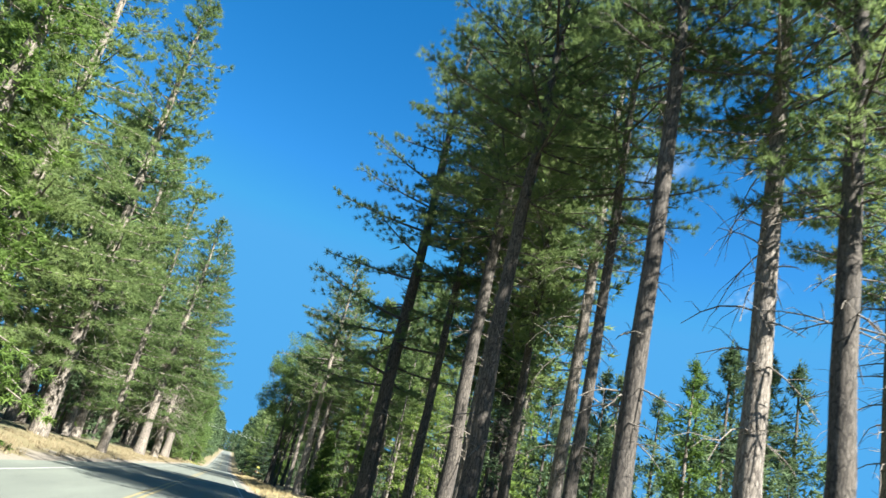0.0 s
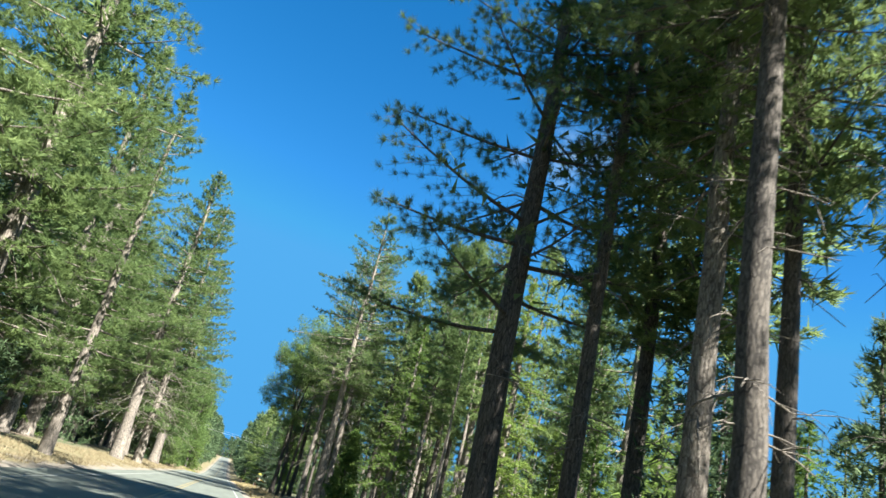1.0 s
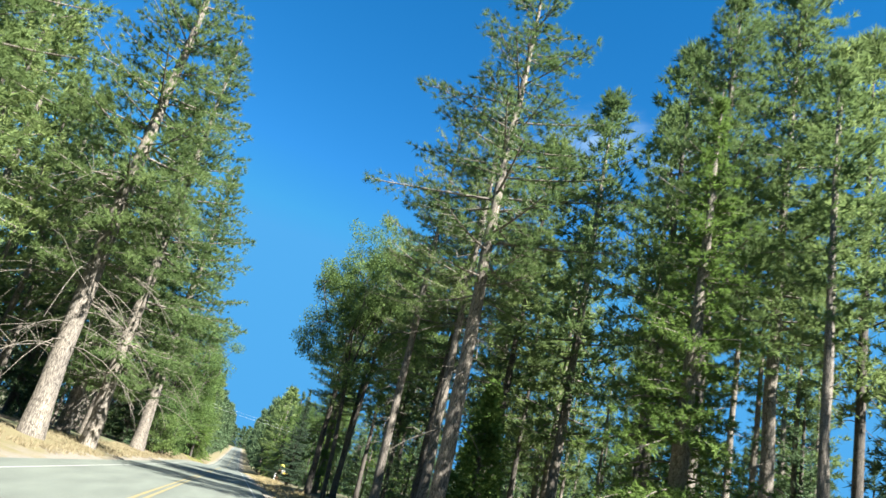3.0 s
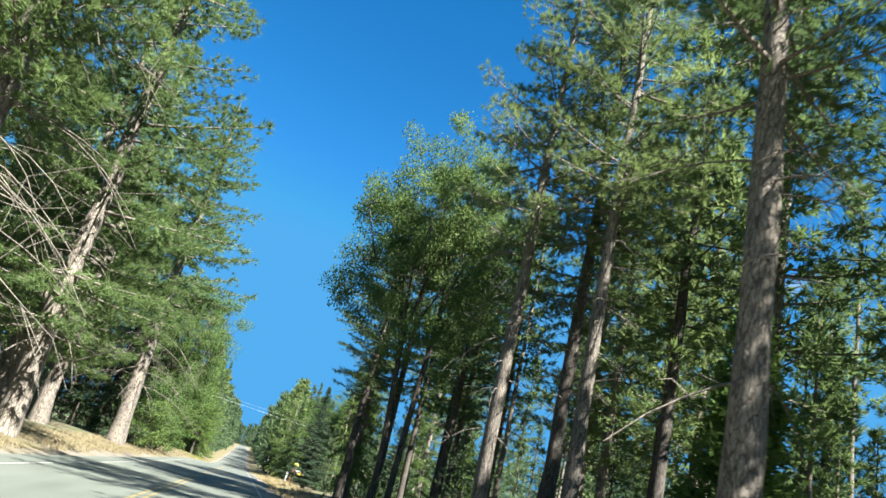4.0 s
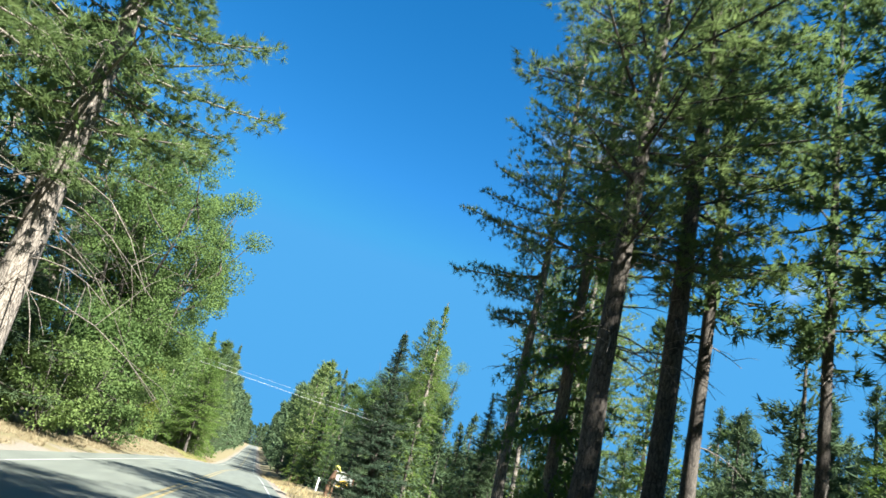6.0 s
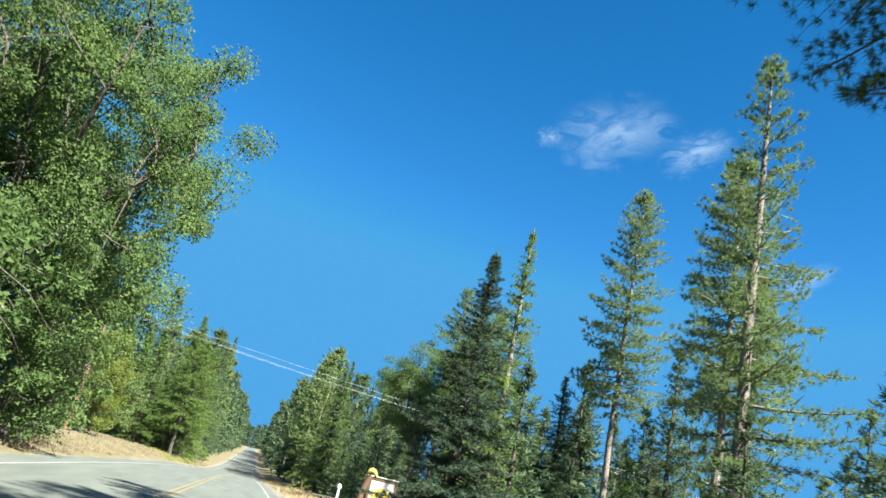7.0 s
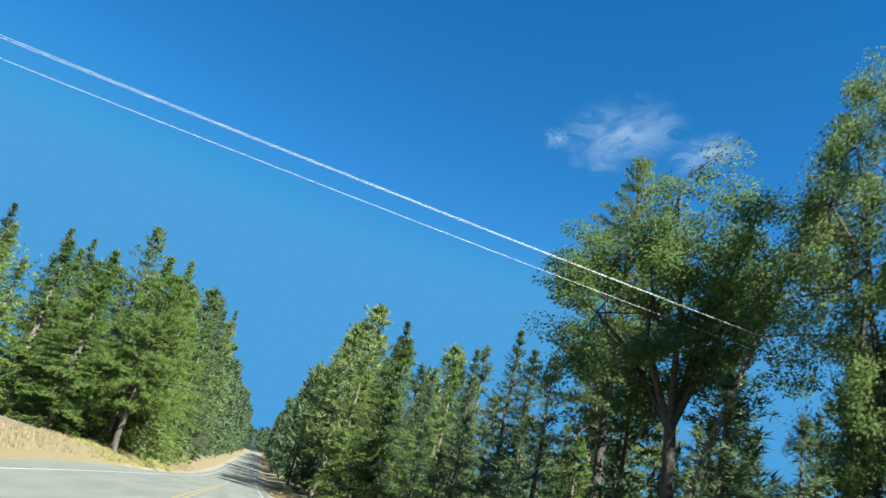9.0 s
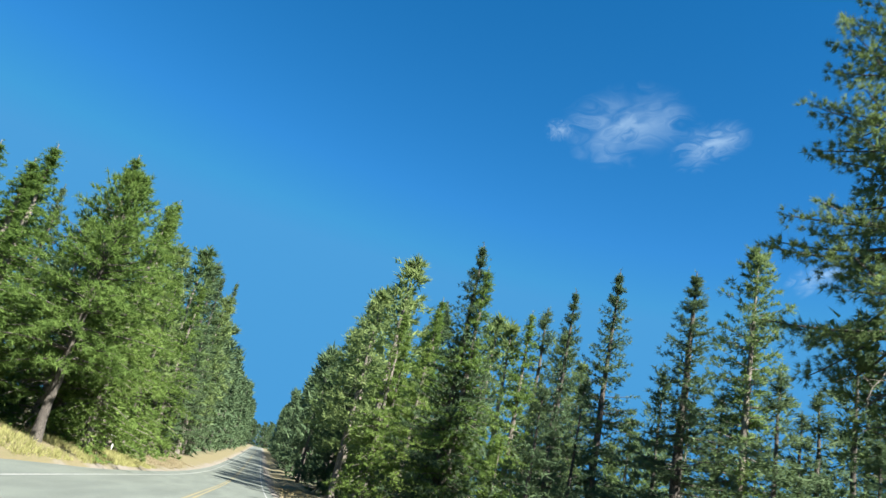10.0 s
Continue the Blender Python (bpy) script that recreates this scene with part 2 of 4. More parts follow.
def conifer(seed, start, radius, taper, whorls, per, step, clump, count, length, width, droop, mat, bark_mat, curl=0.15, fan=0.42, bare=0.22, full=0.55, ragged=0.2, r0=0.45,
            dead=14, dead_from=0.12, wob=0.05, sides=10, limbs=0.8, twigs=False, loose=0.10, spread=0.75, missing=0.06, long_dead=1.0, inner=0, pointed=0.0):
    """Mesh data of one conifer: trunk with its limbs, crown, dead limbs. Boughs stand in whorls; each is a level fan of twigs that carry tufts of needles.
    start: the height at which the live crown begins, as a share; taper: how pointed the crown is; step, clump: metres between twigs and between tufts."""
    rng = np.random.default_rng(seed)
    H = 30.0
    pts, rad = trunk_line(rng, H, r0, wob)
    wood = [lathe(pts, rad, sides, rng, 0.04)]
    cs, os, ns, us, deep = [], [], [], [], []
    for w in range(whorls):
        az0 = rng.uniform(0, 6.283)
        for b in range(per):
            if rng.uniform() < missing:
                continue
            u = min(0.985, max(0.0, (w + 0.5 + rng.normal() * (0.3 + 0.9 * pointed)) / whorls))
            u = 1 - (1 - u) ** 1.22          # the whorls crowd towards the top
            h = H * (start + (0.975 - start) * u)
            az = az0 + b * 6.283 / per + rng.normal() * 0.28
            L = radius * (1 - u ** taper) * min(1.0, full + 2.4 * u) * min(1.4, max(0.45, rng.normal(1.0, ragged))) + 0.42 - 0.34 * pointed * u
            base = on_line(pts, h)
            dirh = np.array([math.cos(az), math.sin(az), 0.0])
            side = np.array([-dirh[1], dirh[0], 0.0])
            rise = droop + 0.8 * u ** 1.6 + rng.normal() * 0.09
            bend = curl * (1 - 0.5 * u) + rng.normal() * 0.05
            s = np.linspace(0, 1, 5)
            line = base + dirh * (s * L)[:, None] + np.array([0, 0, 1.0]) * (L * (rise * s + bend * s * s))[:, None]
            if L > limbs:
                wood.append(lathe(line, 0.013 * L * (1 - 0.85 * s) + 0.012, 4))
            k = max(2, int(round(L * (1 - bare) / step)))
            for j in range(k + 1):
                q = bare + (1 - bare) * (j + rng.uniform(-0.3, 0.3)) / k
                q = min(1.0, max(0.08, q))
                root = np.array([np.interp(q, s, line[:, i]) for i in range(3)])
                along = np.array([0, 0, rise + 2 * bend * q]) + dirh
                for sg in (-1, 1):
                    l = fan * L * (1.15 - q) * min(1.0, 0.35 + 1.6 * q) * rng.uniform(0.6, 1.3) + 0.5 * clump * (1 - 0.7 * pointed * u)
                    way = unit(along * 0.75 + side * sg * 0.8 + np.array([0, 0, rng.normal() * 0.12 - 0.05]))
                    m = max(1, int(round(l / clump)))
                    e = (np.arange(m) + rng.uniform(0.5, 1.0)) / m
                    c = root + way * (e * l)[:, None]
                    c[:, 2] -= 0.10 * (e * l) ** 2
                    if twigs and l > 0.4:
                        wood.append(lathe(np.stack([root, c[-1]]), [0.014, 0.006], 3))
                    c = c + rng.normal(size=c.shape) * np.array([loose, loose, loose * 0.7])
                    cs.append(c)
                    os.append(np.tile(way, (m, 1)))
                    us += [u] * m
                    ns.append(np.tile(np.array([0, 0, 1.0]) + dirh * 0.45 + way * 0.25, (m, 1)))
            if inner:
                # older growth near the trunk closes the crown
                q = rng.uniform(0.05, 0.55, inner)
                c = np.stack([np.interp(q, s, line[:, i]) for i in range(3)], 1) + rng.normal(size=(inner, 3)) * np.array([0.08, 0.08, 0.03]) * L
                deep.append((c, unit(dirh + side * rng.normal(size=inner)[:, None] * 1.2), L))
            tip = line[-1] + unit(line[-1] - line[-2]) * np.linspace(-0.3, 0.15, 2)[:, None]
            cs.append(tip)
            us += [u, u]
            os.append(np.tile(unit(line[-1] - line[-2]), (2, 1)))
            ns.append(np.tile(np.array([0, 0, 1.0]) + dirh * 0.5, (2, 1)))
    k = max(6, int(2.2 / clump) * 2)
    a = rng.uniform(0, 6.283, k)
    lead = np.stack([pts[-1, 0] + 0.12 * np.cos(a), pts[-1, 1] + 0.12 * np.sin(a), np.linspace(H * 0.93, H, k)], 1)
    cs.append(lead)
    us += list(np.linspace(0.9, 1.0, k))
    os.append(np.stack([0.5 * np.cos(a), 0.5 * np.sin(a), np.full(k, 0.9)], 1))
    ns.append(np.stack([np.cos(a), np.sin(a), np.full(k, 0.4)], 1))
    crown = blades(rng, np.concatenate(cs), np.concatenate(os), count, length, width, 0.08, spread, face=np.concatenate(ns), sizes=1 - 0.55 * pointed * np.array(us) ** 2)
    if deep:
        vs = [crown[0]]
        for c, o, L in deep:
            vs.append(blades(rng, c, o, 1, 0.09 * L + 0.9 * length, 0.014 * L + 1.3 * width, -0.1, 0.6, face=np.tile([0, 0, 1.0], (len(c), 1)), tilt=0.6)[0])
        v = np.concatenate(vs)
        crown = (v, np.arange(len(v)).reshape(-1, 3))
    dry = []
    for i in range(dead):
        h = H * rng.uniform(dead_from, start + 0.18)
        az = rng.uniform(0, 2 * math.pi)
        L = rng.uniform(0.5, 2.4) * radius / 4.0 * long_dead
        base = on_line(pts, h)
        s = np.linspace(0, 1, 5)
        dirh = np.array([math.cos(az), math.sin(az), 0])
        line = base + dirh * (s * L)[:, None]
        line[:, 2] += L * (rng.uniform(-0.25, 0.3) * s - rng.uniform(0.2, 0.75) * s ** 2)
        line[:, 0] += 0.12 * np.sin(s * rng.uniform(2, 6))
        limb = [lathe(line, 0.025 * (1 - 0.85 * s) + 0.006, 4)]
        for _ in range(4):
            j = rng.integers(1, 4)
            d2 = dirh * 0.5 + rng.normal(size=3) * 0.5
            limb.append(lathe(np.stack([line[j], line[j] + d2 * 0.3 * L, line[j] + d2 * 0.5 * L + np.array([0, 0, -0.1 * L])]), [0.014, 0.009, 0.005], 3))
        dry.append(joined(limb))
    return joined(wood), crown, dry, mat, bark_mat


def broadleaf(seed, height, spread, limbs, clumps, leaves, leaf, mat, bark_mat, r0=0.45, lean_by=0.10, fork=0.25, stems=1, low=0.3, flat=0.85, puff=0.9, filled=0.45):
    """A broad crown on forking limbs."""
    rng = np.random.default_rng(seed)
    wood, tips = [], []
    for st in range(stems):
        az0 = rng.uniform(0, 6.28)
        off = np.array([math.cos(az0), math.sin(az0), 0]) * (0.35 if stems > 1 else 0)
        lean = np.array([math.cos(az0), math.sin(az0), 0]) * (height * lean_by if stems > 1 else height * 0.02)
        top = off + lean + np.array([0, 0, height * fork * rng.uniform(0.8, 1.2)])
        wood.append(lathe(np.stack([off + [0, 0, -0.5], off + lean * 0.3 + [0, 0, top[2] * 0.4], top]), [r0 * 1.2, r0, r0 * 0.8], 9, rng, 0.05))
        for i in range(limbs):
            az = i * 6.283 / limbs + rng.uniform(-0.4, 0.4) + st
            reach = spread * rng.uniform(0.35, 0.9)
            z1 = height * (0.92 - 0.32 * (reach / spread) ** 2) * rng.uniform(0.82, 1.0)
            e = off + lean + np.array([math.cos(az) * reach, math.sin(az) * reach, z1])
            m1 = top + (e - top) * 0.35 + rng.normal(size=3) * 0.35 + np.array([0, 0, height * 0.04])
            m2 = top + (e - top) * 0.7 + rng.normal(size=3) * 0.45
            wood.append(lathe(np.stack([top - [0, 0, 0.4], m1, m2, e]), [r0 * 0.6, r0 * 0.38, r0 * 0.22, 0.03], 6, rng, 0.05))
            for q, r in ((m1, 0.9), (m2, 1.0), (e, 0.6)):
                for _ in range(4):
                    f = q + np.array([*(rng.normal(size=2) * spread * 0.28 * r), rng.normal() * height * 0.09])
                    f[2] = min(max(f[2], height * low), height)
                    f[:2] *= min(1.0, spread * 0.9 / (math.hypot(f[0], f[1]) + 1e-6))
                    wood.append(lathe(np.stack([q, (q + f) / 2 + rng.normal(size=3) * 0.2, f]), [r0 * 0.16, r0 * 0.1, 0.015], 4))
                    tips.append(f)
            tips.append(e)
    tips = np.array(tips)
    pick = tips[rng.integers(0, len(tips), clumps)] + rng.normal(size=(clumps, 3)) * np.array([spread * 0.10, spread * 0.10, height * 0.035])
    core = rng.uniform(size=clumps) < filled          # the inner crown fills in between the limbs
    a, q, w = rng.uniform(0, 6.283, clumps), np.sqrt(rng.uniform(0, 1, clumps)), rng.uniform(0, 1, clumps)
    girth = spread * 0.85 * q * np.sqrt(np.maximum(0.05, 1 - (1.5 * w - 0.6) ** 2))
    inner = np.stack([np.cos(a) * girth, np.sin(a) * girth, height * (low + (0.93 - low) * w)], 1)
    pick[core] = inner[core]
    pick[:, 2] = np.maximum(pick[:, 2], height * low * rng.uniform(0.8, 1.2, clumps))
    rad = np.hypot(pick[:, 0], pick[:, 1])
    pick[:, :2] *= (np.minimum(rad, spread * rng.uniform(0.8, 1.0, clumps)) / (rad + 1e-6))[:, None]
    size = rng.uniform(0.6, 1.25, clumps) * puff
    d = rng.normal(size=(clumps, leaves, 3))
    d /= np.linalg.norm(d, axis=2)[:, :, None]
    c = pick[:, None, :] + d * (size[:, None] * rng.uniform(0.1, 1.0, (clumps, leaves)) ** 0.5)[:, :, None] * np.array([1, 1, flat * 0.75])
    look_out = d * 0.7 + np.array([0, 0, 0.75]) + unit(pick * np.array([1, 1, 0]))[:, None, :] * 0.35
    crown = blades(rng, c.reshape(-1, 3), d.reshape(-1, 3), 1, leaf, leaf * 0.42, 0.0, 1.4, face=look_out.reshape(-1, 3))
    return joined(wood), crown, [], mat, bark_mat


def sheath(seed, height, radius, clumps, leaves, leaf, mat, bark_mat, base=0.04, power=0.75, r0=0.2):
    """A dense young conifer whose sprays clothe it to the ground."""
    rng = np.random.default_rng(seed)
    pts, rad = trunk_line(rng, height, r0, 0.03)
    wood = [lathe(pts, rad, 7)]
    u = rng.uniform(0, 1, clumps) ** 1.35
    az = rng.uniform(0, 6.283, clumps)
    lump = 1 + 0.22 * np.sin(az * 3 + u * 14) + 0.16 * rng.normal(size=clumps)
    r = radius * (1 - u) ** power * np.minimum(1, 0.6 + 4 * u) * lump * rng.uniform(0.55, 1.0, clumps)
    z = height * (base + (1 - base) * u)
    c = np.stack([np.cos(az) * r, np.sin(az) * r, z - 0.12 * r], 1)
    o = np.stack([np.cos(az), np.sin(az), np.full(clumps, 0.15)], 1)
    k = np.repeat(np.arange(clumps), leaves)
    cc = c[k] + rng.normal(size=(len(k), 3)) * radius * 0.09
    crown = blades(rng, cc, o[k], 1, leaf, leaf * 0.28, 0.1, 0.9, True, face=o[k] + np.array([0, 0, 0.6]))
    return joined(wood), crown, [], mat, bark_mat


MADE = {}
SPECS = {}


def kind(name, maker, thing, label, category, native, **args):
    SPECS[name] = (maker, thing, label, category, native, args)


def plant(name, x, y, height, turn=0.0, lean=(0.0, 0.0), wide=1.0, label="", group="", sink=0.0):
    maker, thing, lab, cat, native, args = SPECS[name]
    s = height / native
    m = pose(x, y, gz(x, y) - sink, lean[0], lean[1], turn) @ Matrix.Diagonal((s * wide, s * wide, s, 1))
    if name in MADE:
        first = MADE[name]
        ob = copy_thing(first, m @ Matrix.Diagonal((1 / first.scale[0], 1 / first.scale[1], 1 / first.scale[2], 1)))
    else:
        wood, crown, dry, mat, bark_mat = maker(**args)
        ob = new(thing)
        trunk = part("trunk", mesh_of(name + "_trunk", wood[0], wood[1], bark_mat, True), ob)
        part("crown", mesh_of(name + "_crown", crown[0], crown[1], mat), ob)
        for limb in dry:
            part("dead_limb", mesh_of(name + "_dead_limb", limb[0], limb[1], DEADWOOD, True), trunk, "bare grey dead limb")
        ob.matrix_basis = m
        MADE[name] = ob
    tagged(ob, label or lab, cat, group)
    return ob


# ---- lie of the land ----
PROFILE_Y = [-400, 195, 235, 275, 330, 400, 508, 1200, 3000]
PROFILE_Z = [0, 0, -0.45, -0.9, -0.5, 1.0, 4.0, 24.0, 50.0]


def prof(y):
    """Height of the road: level, a shallow dip, then a long rise."""
    k = np.linspace(-18, 18, 7)
    return float(np.mean(np.interp(y + k, PROFILE_Y, PROFILE_Z)))


ROAD_R = 2.1


def left_line(y):
    """Where the left-hand edge line runs: the carriageway widens a little past the oaks."""
    return float(np.interp(y, [60, 120, 170, 230, 300], [-5.55, -5.6, -6.5, -6.2, -5.6]))


def road_left(y):
    return left_line(y) - 1.1 - float(np.interp(y, [198, 214, 226, 231, 238], [0, 0.9, 1.5, 0.9, 0]))


def gz(x, y):
    p = prof(y)
    rl = road_left(y)
    if x > ROAD_R:
        d = x - ROAD_R
        side = np.interp(d, [0, 0.6, 2.0, 4.5, 10, 60], [-0.05, -0.10, -0.30, 0.1, 0.35, 0.6])
    elif x < rl:
        d = rl - x
        side = np.interp(d, [0, 0.5, 2.0, 4.5, 9, 60], [-0.05, 0.0, 0.20, 0.55, 0.85, 1.2])
        side += 0.45 * min(1.0, d / 1.6) * np.interp(y, [188, 203, 245, 265], [0, 1, 1, 0])          # the bank is higher by the junction
    else:
        side = -0.12
    lump = 0.14 * noise.noise(Vector((x * 0.23, y * 0.23, 0))) * min(1.0, max(0.0, (abs(x + 2.3) - 5.2) / 3))
    return p + float(side) + lump


def build_ground():
    left = np.concatenate([np.linspace(-1800, -60, 12), np.linspace(-60, -22, 13)[1:], np.linspace(-22, -9, 24)[1:]])
    right = np.concatenate([np.linspace(ROAD_R, 16, 26), np.linspace(16, 60, 14)[1:], np.linspace(60, 1800, 12)[1:]])
    ys = np.unique(np.concatenate([np.linspace(-400, -20, 12), np.linspace(-20, 330, 230), np.linspace(330, 700, 60), np.linspace(700, 3000, 20)]))
    v = []
    for y in ys:
        rl = road_left(y)
        xs = np.concatenate([left, np.linspace(-9, rl, 7)[1:], [rl + 0.3, -2.2, ROAD_R - 0.3], right])
        v += [(x, y, gz(x, y)) for x in xs]
    w = len(xs)
    f = [[j * w + i, j * w + i + 1, (j + 1) * w + i + 1, (j + 1) * w + i] for j in range(len(ys) - 1) for i in range(w - 1)]
    ob = new("ground", mesh_of("ground", v, f, GROUND, True))
    tagged(ob, "dry straw-coloured verge and brown forest floor", "ground", kind="structure")


def strip(name, x0, x1, y0, y1, lift, mat, thick, step=4.0):
    """A slab that follows the road; x0 and x1 are places across it, as functions of y."""
    ys = np.arange(y0, y1 + step, step)
    v, f = [], []
    for y in ys:
        z = prof(y) + lift
        v += [(x0(y), y, z), (x1(y), y, z), (x1(y), y, z - thick), (x0(y), y, z - thick)]
    n = len(ys)
    for j in range(n - 1):
        a, b = j * 4, j * 4 + 4
        f += [[a, a + 1, b + 1, b], [a + 1, a + 2, b + 2, b + 1], [a + 3, a, b, b + 3]]
    f += [[0, 3, 2, 1], [(n - 1) * 4 + k for k in (0, 1, 2, 3)]]
    return new(name, mesh_of(name, v, f, mat))


build_ground()
road = tagged(strip("road", road_left, lambda y: ROAD_R, -120, 1000, 0.0, ASPHALT, 0.3), "sun-bleached grey asphalt two-lane road", "road", kind="structure")
for nm, lo, mt, lb in (("edge_line", left_line, WHITE_PAINT, "worn white edge line"), ("edge_line", lambda y: 1.40, WHITE_PAINT, "worn white edge line"),
                       ("centre_line", lambda y: -2.27, YELLOW_PAINT, "faded yellow centre line"), ("centre_line", lambda y: -2.03, YELLOW_PAINT, "faded yellow centre line")):
    ln = strip(nm, lo, lambda y, lo=lo: lo(y) + 0.10, -120, 1000, 0.006, mt, 0.004)
    ln.parent = road
    ln["label"] = lb

# ---- kinds of tree ----
NEAR = dict(step=0.48, clump=0.38, count=24, length=0.34, width=0.018, loose=0.12, inner=12)
FINE = dict(step=0.46, clump=0.35, count=24, length=0.29, width=0.0145, loose=0.08, twigs=True, bare=0.24, spread=0.95, fan=0.42, inner=6)
MID = dict(step=0.85, clump=0.62, count=14, length=0.52, width=0.045, loose=0.16, limbs=2.4, sides=6, inner=8)
FINEST = dict(FINE, count=46, width=0.0078, length=0.27)
FAR = dict(step=1.5, clump=1.2, count=7, length=1.0, width=0.11, loose=0.25, limbs=99.0, sides=5, inner=5)
kind("pine_a", conifer, "pine_tree", "tall ponderosa pine with a long grey-brown trunk and open crown", "pine tree", 30.0,
     seed=3, start=0.36, radius=4.6, taper=2.0, whorls=22, per=4, droop=-0.16, mat=NEEDLES, bark_mat=BARK, r0=0.31, dead=22, **FINE)
kind("pine_b", conifer, "pine_tree", "tall pine, dead limbs below its high crown", "pine tree", 30.0,
     seed=11, start=0.40, radius=4.0, taper=2.2, whorls=20, per=4, droop=-0.10, mat=NEEDLES, bark_mat=BARK, r0=0.31, dead=34, **FINE)
kind("pine_c", conifer, "pine_tree", "full-crowned pine with layered drooping boughs", "pine tree", 30.0,
     seed=23, start=0.12, radius=4.7, taper=1.5, whorls=26, per=4, droop=-0.22, mat=NEEDLES, bark_mat=BARK, dead=12, r0=0.42, **NEAR)
kind("pine_d", conifer, "pine_tree", "slender dark-trunked pine with a thin crown", "pine tree", 30.0,
     seed=31, start=0.32, radius=3.5, taper=2.0, whorls=22, per=4, droop=-0.06, mat=NEEDLES, bark_mat=BARK_GREY, r0=0.28, dead=22, **FINE)
kind("fir_a", conifer, "fir_tree", "dark conical fir with dense drooping boughs", "fir tree", 30.0,
     pointed=1.0, seed=41, start=0.05, radius=4.6, taper=1.15, whorls=36, per=6, droop=-0.32, curl=0.20, mat=FIR, bark_mat=BARK_GREY, r0=0.4, dead=0, ragged=0.16, full=0.85, **dict(NEAR, step=0.6, clump=0.48, length=0.42, width=0.028, count=16))
kind("cedar_a", conifer, "cedar_tree", "bright green incense cedar with ragged sprays", "cedar tree", 30.0,
     pointed=1.0, seed=53, start=0.03, radius=4.2, taper=1.1, whorls=38, per=6, droop=-0.15, curl=-0.22, mat=CEDAR, bark_mat=BARK, r0=0.5, dead=0, ragged=0.24, full=0.9, **dict(NEAR, step=0.6, clump=0.48, length=0.38, width=0.034, count=18, loose=0.16))
kind("mid_pine", conifer, "pine_tree", "tall pine standing deeper in the roadside wood", "pine tree", 30.0,
     seed=61, r0=0.36, start=0.20, radius=4.3, taper=1.8, whorls=26, per=4, droop=-0.16, mat=NEEDLES, bark_mat=BARK, dead=5, **MID)
kind("mid_pine_slim", conifer, "pine_tree", "slim pine standing deeper in the roadside wood", "pine tree", 30.0,
     seed=62, start=0.30, radius=3.3, taper=1.9, whorls=24, per=4, droop=-0.10, mat=NEEDLES, bark_mat=BARK_GREY, r0=0.28, dead=8, **MID)
kind("mid_fir", conifer, "fir_tree", "conical fir standing deeper in the roadside wood", "fir tree", 30.0,
     pointed=1.0, seed=67, start=0.06, radius=4.6, taper=1.15, whorls=32, per=6, droop=-0.28, curl=0.18, mat=FIR, bark_mat=BARK_GREY, dead=0, ragged=0.16, full=0.85, **dict(MID, count=11, width=0.052))
kind("mid_cedar", conifer, "cedar_tree", "yellow-green cedar in the roadside wood", "cedar tree", 30.0,
     pointed=1.0, seed=71, start=0.05, radius=4.6, taper=1.15, whorls=30, per=6, droop=-0.16, curl=-0.18, mat=CEDAR, bark_mat=BARK, dead=0, ragged=0.28, full=0.85, **dict(MID, count=11, length=0.52, width=0.064, loose=0.22))
kind("far_pine", conifer, "pine_tree", "distant pine deep in the wood", "pine tree", 30.0,
     seed=73, start=0.22, radius=4.4, taper=1.6, whorls=14, per=4, droop=-0.14, mat=NEEDLES, bark_mat=BARK, dead=0, **FAR)
kind("far_fir", conifer, "fir_tree", "distant conical fir deep in the wood", "fir tree", 30.0,
     pointed=1.0, seed=79, start=0.06, radius=4.6, taper=1.1, whorls=14, per=5, droop=-0.25, mat=FIR, bark_mat=BARK_GREY, dead=0, ragged=0.18, full=0.85, **FAR)
kind("oak_a", broadleaf, "oak_tree", "broad black oak with dark forking limbs", "oak tree", 18.0,
     seed=81, height=18.0, spread=6.0, limbs=6, clumps=400, leaves=230, leaf=0.12, mat=OAK, bark_mat=BARK_GREY, r0=0.17, stems=2, lean_by=0.035, low=0.36, fork=0.46, puff=0.85, filled=0.2)
kind("oak_b", broadleaf, "oak_tree", "leafy oak overhanging the roadside", "oak tree", 18.0,
     seed=85, height=18.0, spread=6.0, limbs=8, clumps=300, leaves=250, leaf=0.135, mat=OAK, bark_mat=BARK_GREY, r0=0.32, low=0.2, puff=1.0)
kind("oak_c", broadleaf, "oak_tree", "spreading black oak, dark limbs under a flat leafy top", "oak tree", 18.0,
     seed=88, height=18.0, spread=6.6, limbs=8, clumps=280, leaves=250, leaf=0.125, mat=OAK, bark_mat=BARK_GREY, r0=0.26, low=0.42, fork=0.34, puff=0.95, filled=0.12)
kind("big_pine", conifer, "pine_tree", "massive ponderosa pine with a thick pale trunk", "pine tree", 30.0,
     seed=29, start=0.28, radius=4.9, taper=1.9, whorls=21, per=5, droop=-0.20, mat=NEEDLES, bark_mat=BARK, r0=0.55, dead=56, dead_from=0.13, long_dead=2.0, **NEAR)
kind("big_pine_low", conifer, "pine_tree", "massive ponderosa pine with boughs hanging low", "pine tree", 30.0,
     seed=30, start=0.12, radius=4.9, taper=1.7, whorls=25, per=5, droop=-0.22, mat=NEEDLES, bark_mat=BARK, r0=0.42, dead=22, long_dead=1.2, **NEAR)
kind("plume_pine", conifer, "pine_tree", "dark-trunked pine with long level boughs ending in plumes", "pine tree", 30.0,
     seed=35, start=0.22, radius=4.2, taper=2.4, whorls=16, per=4, droop=-0.14, curl=0.12, mat=NEEDLES, bark_mat=BARK_GREY, r0=0.36, dead=14, full=0.95, ragged=0.15, **dict(FINEST, count=54, bare=0.34))
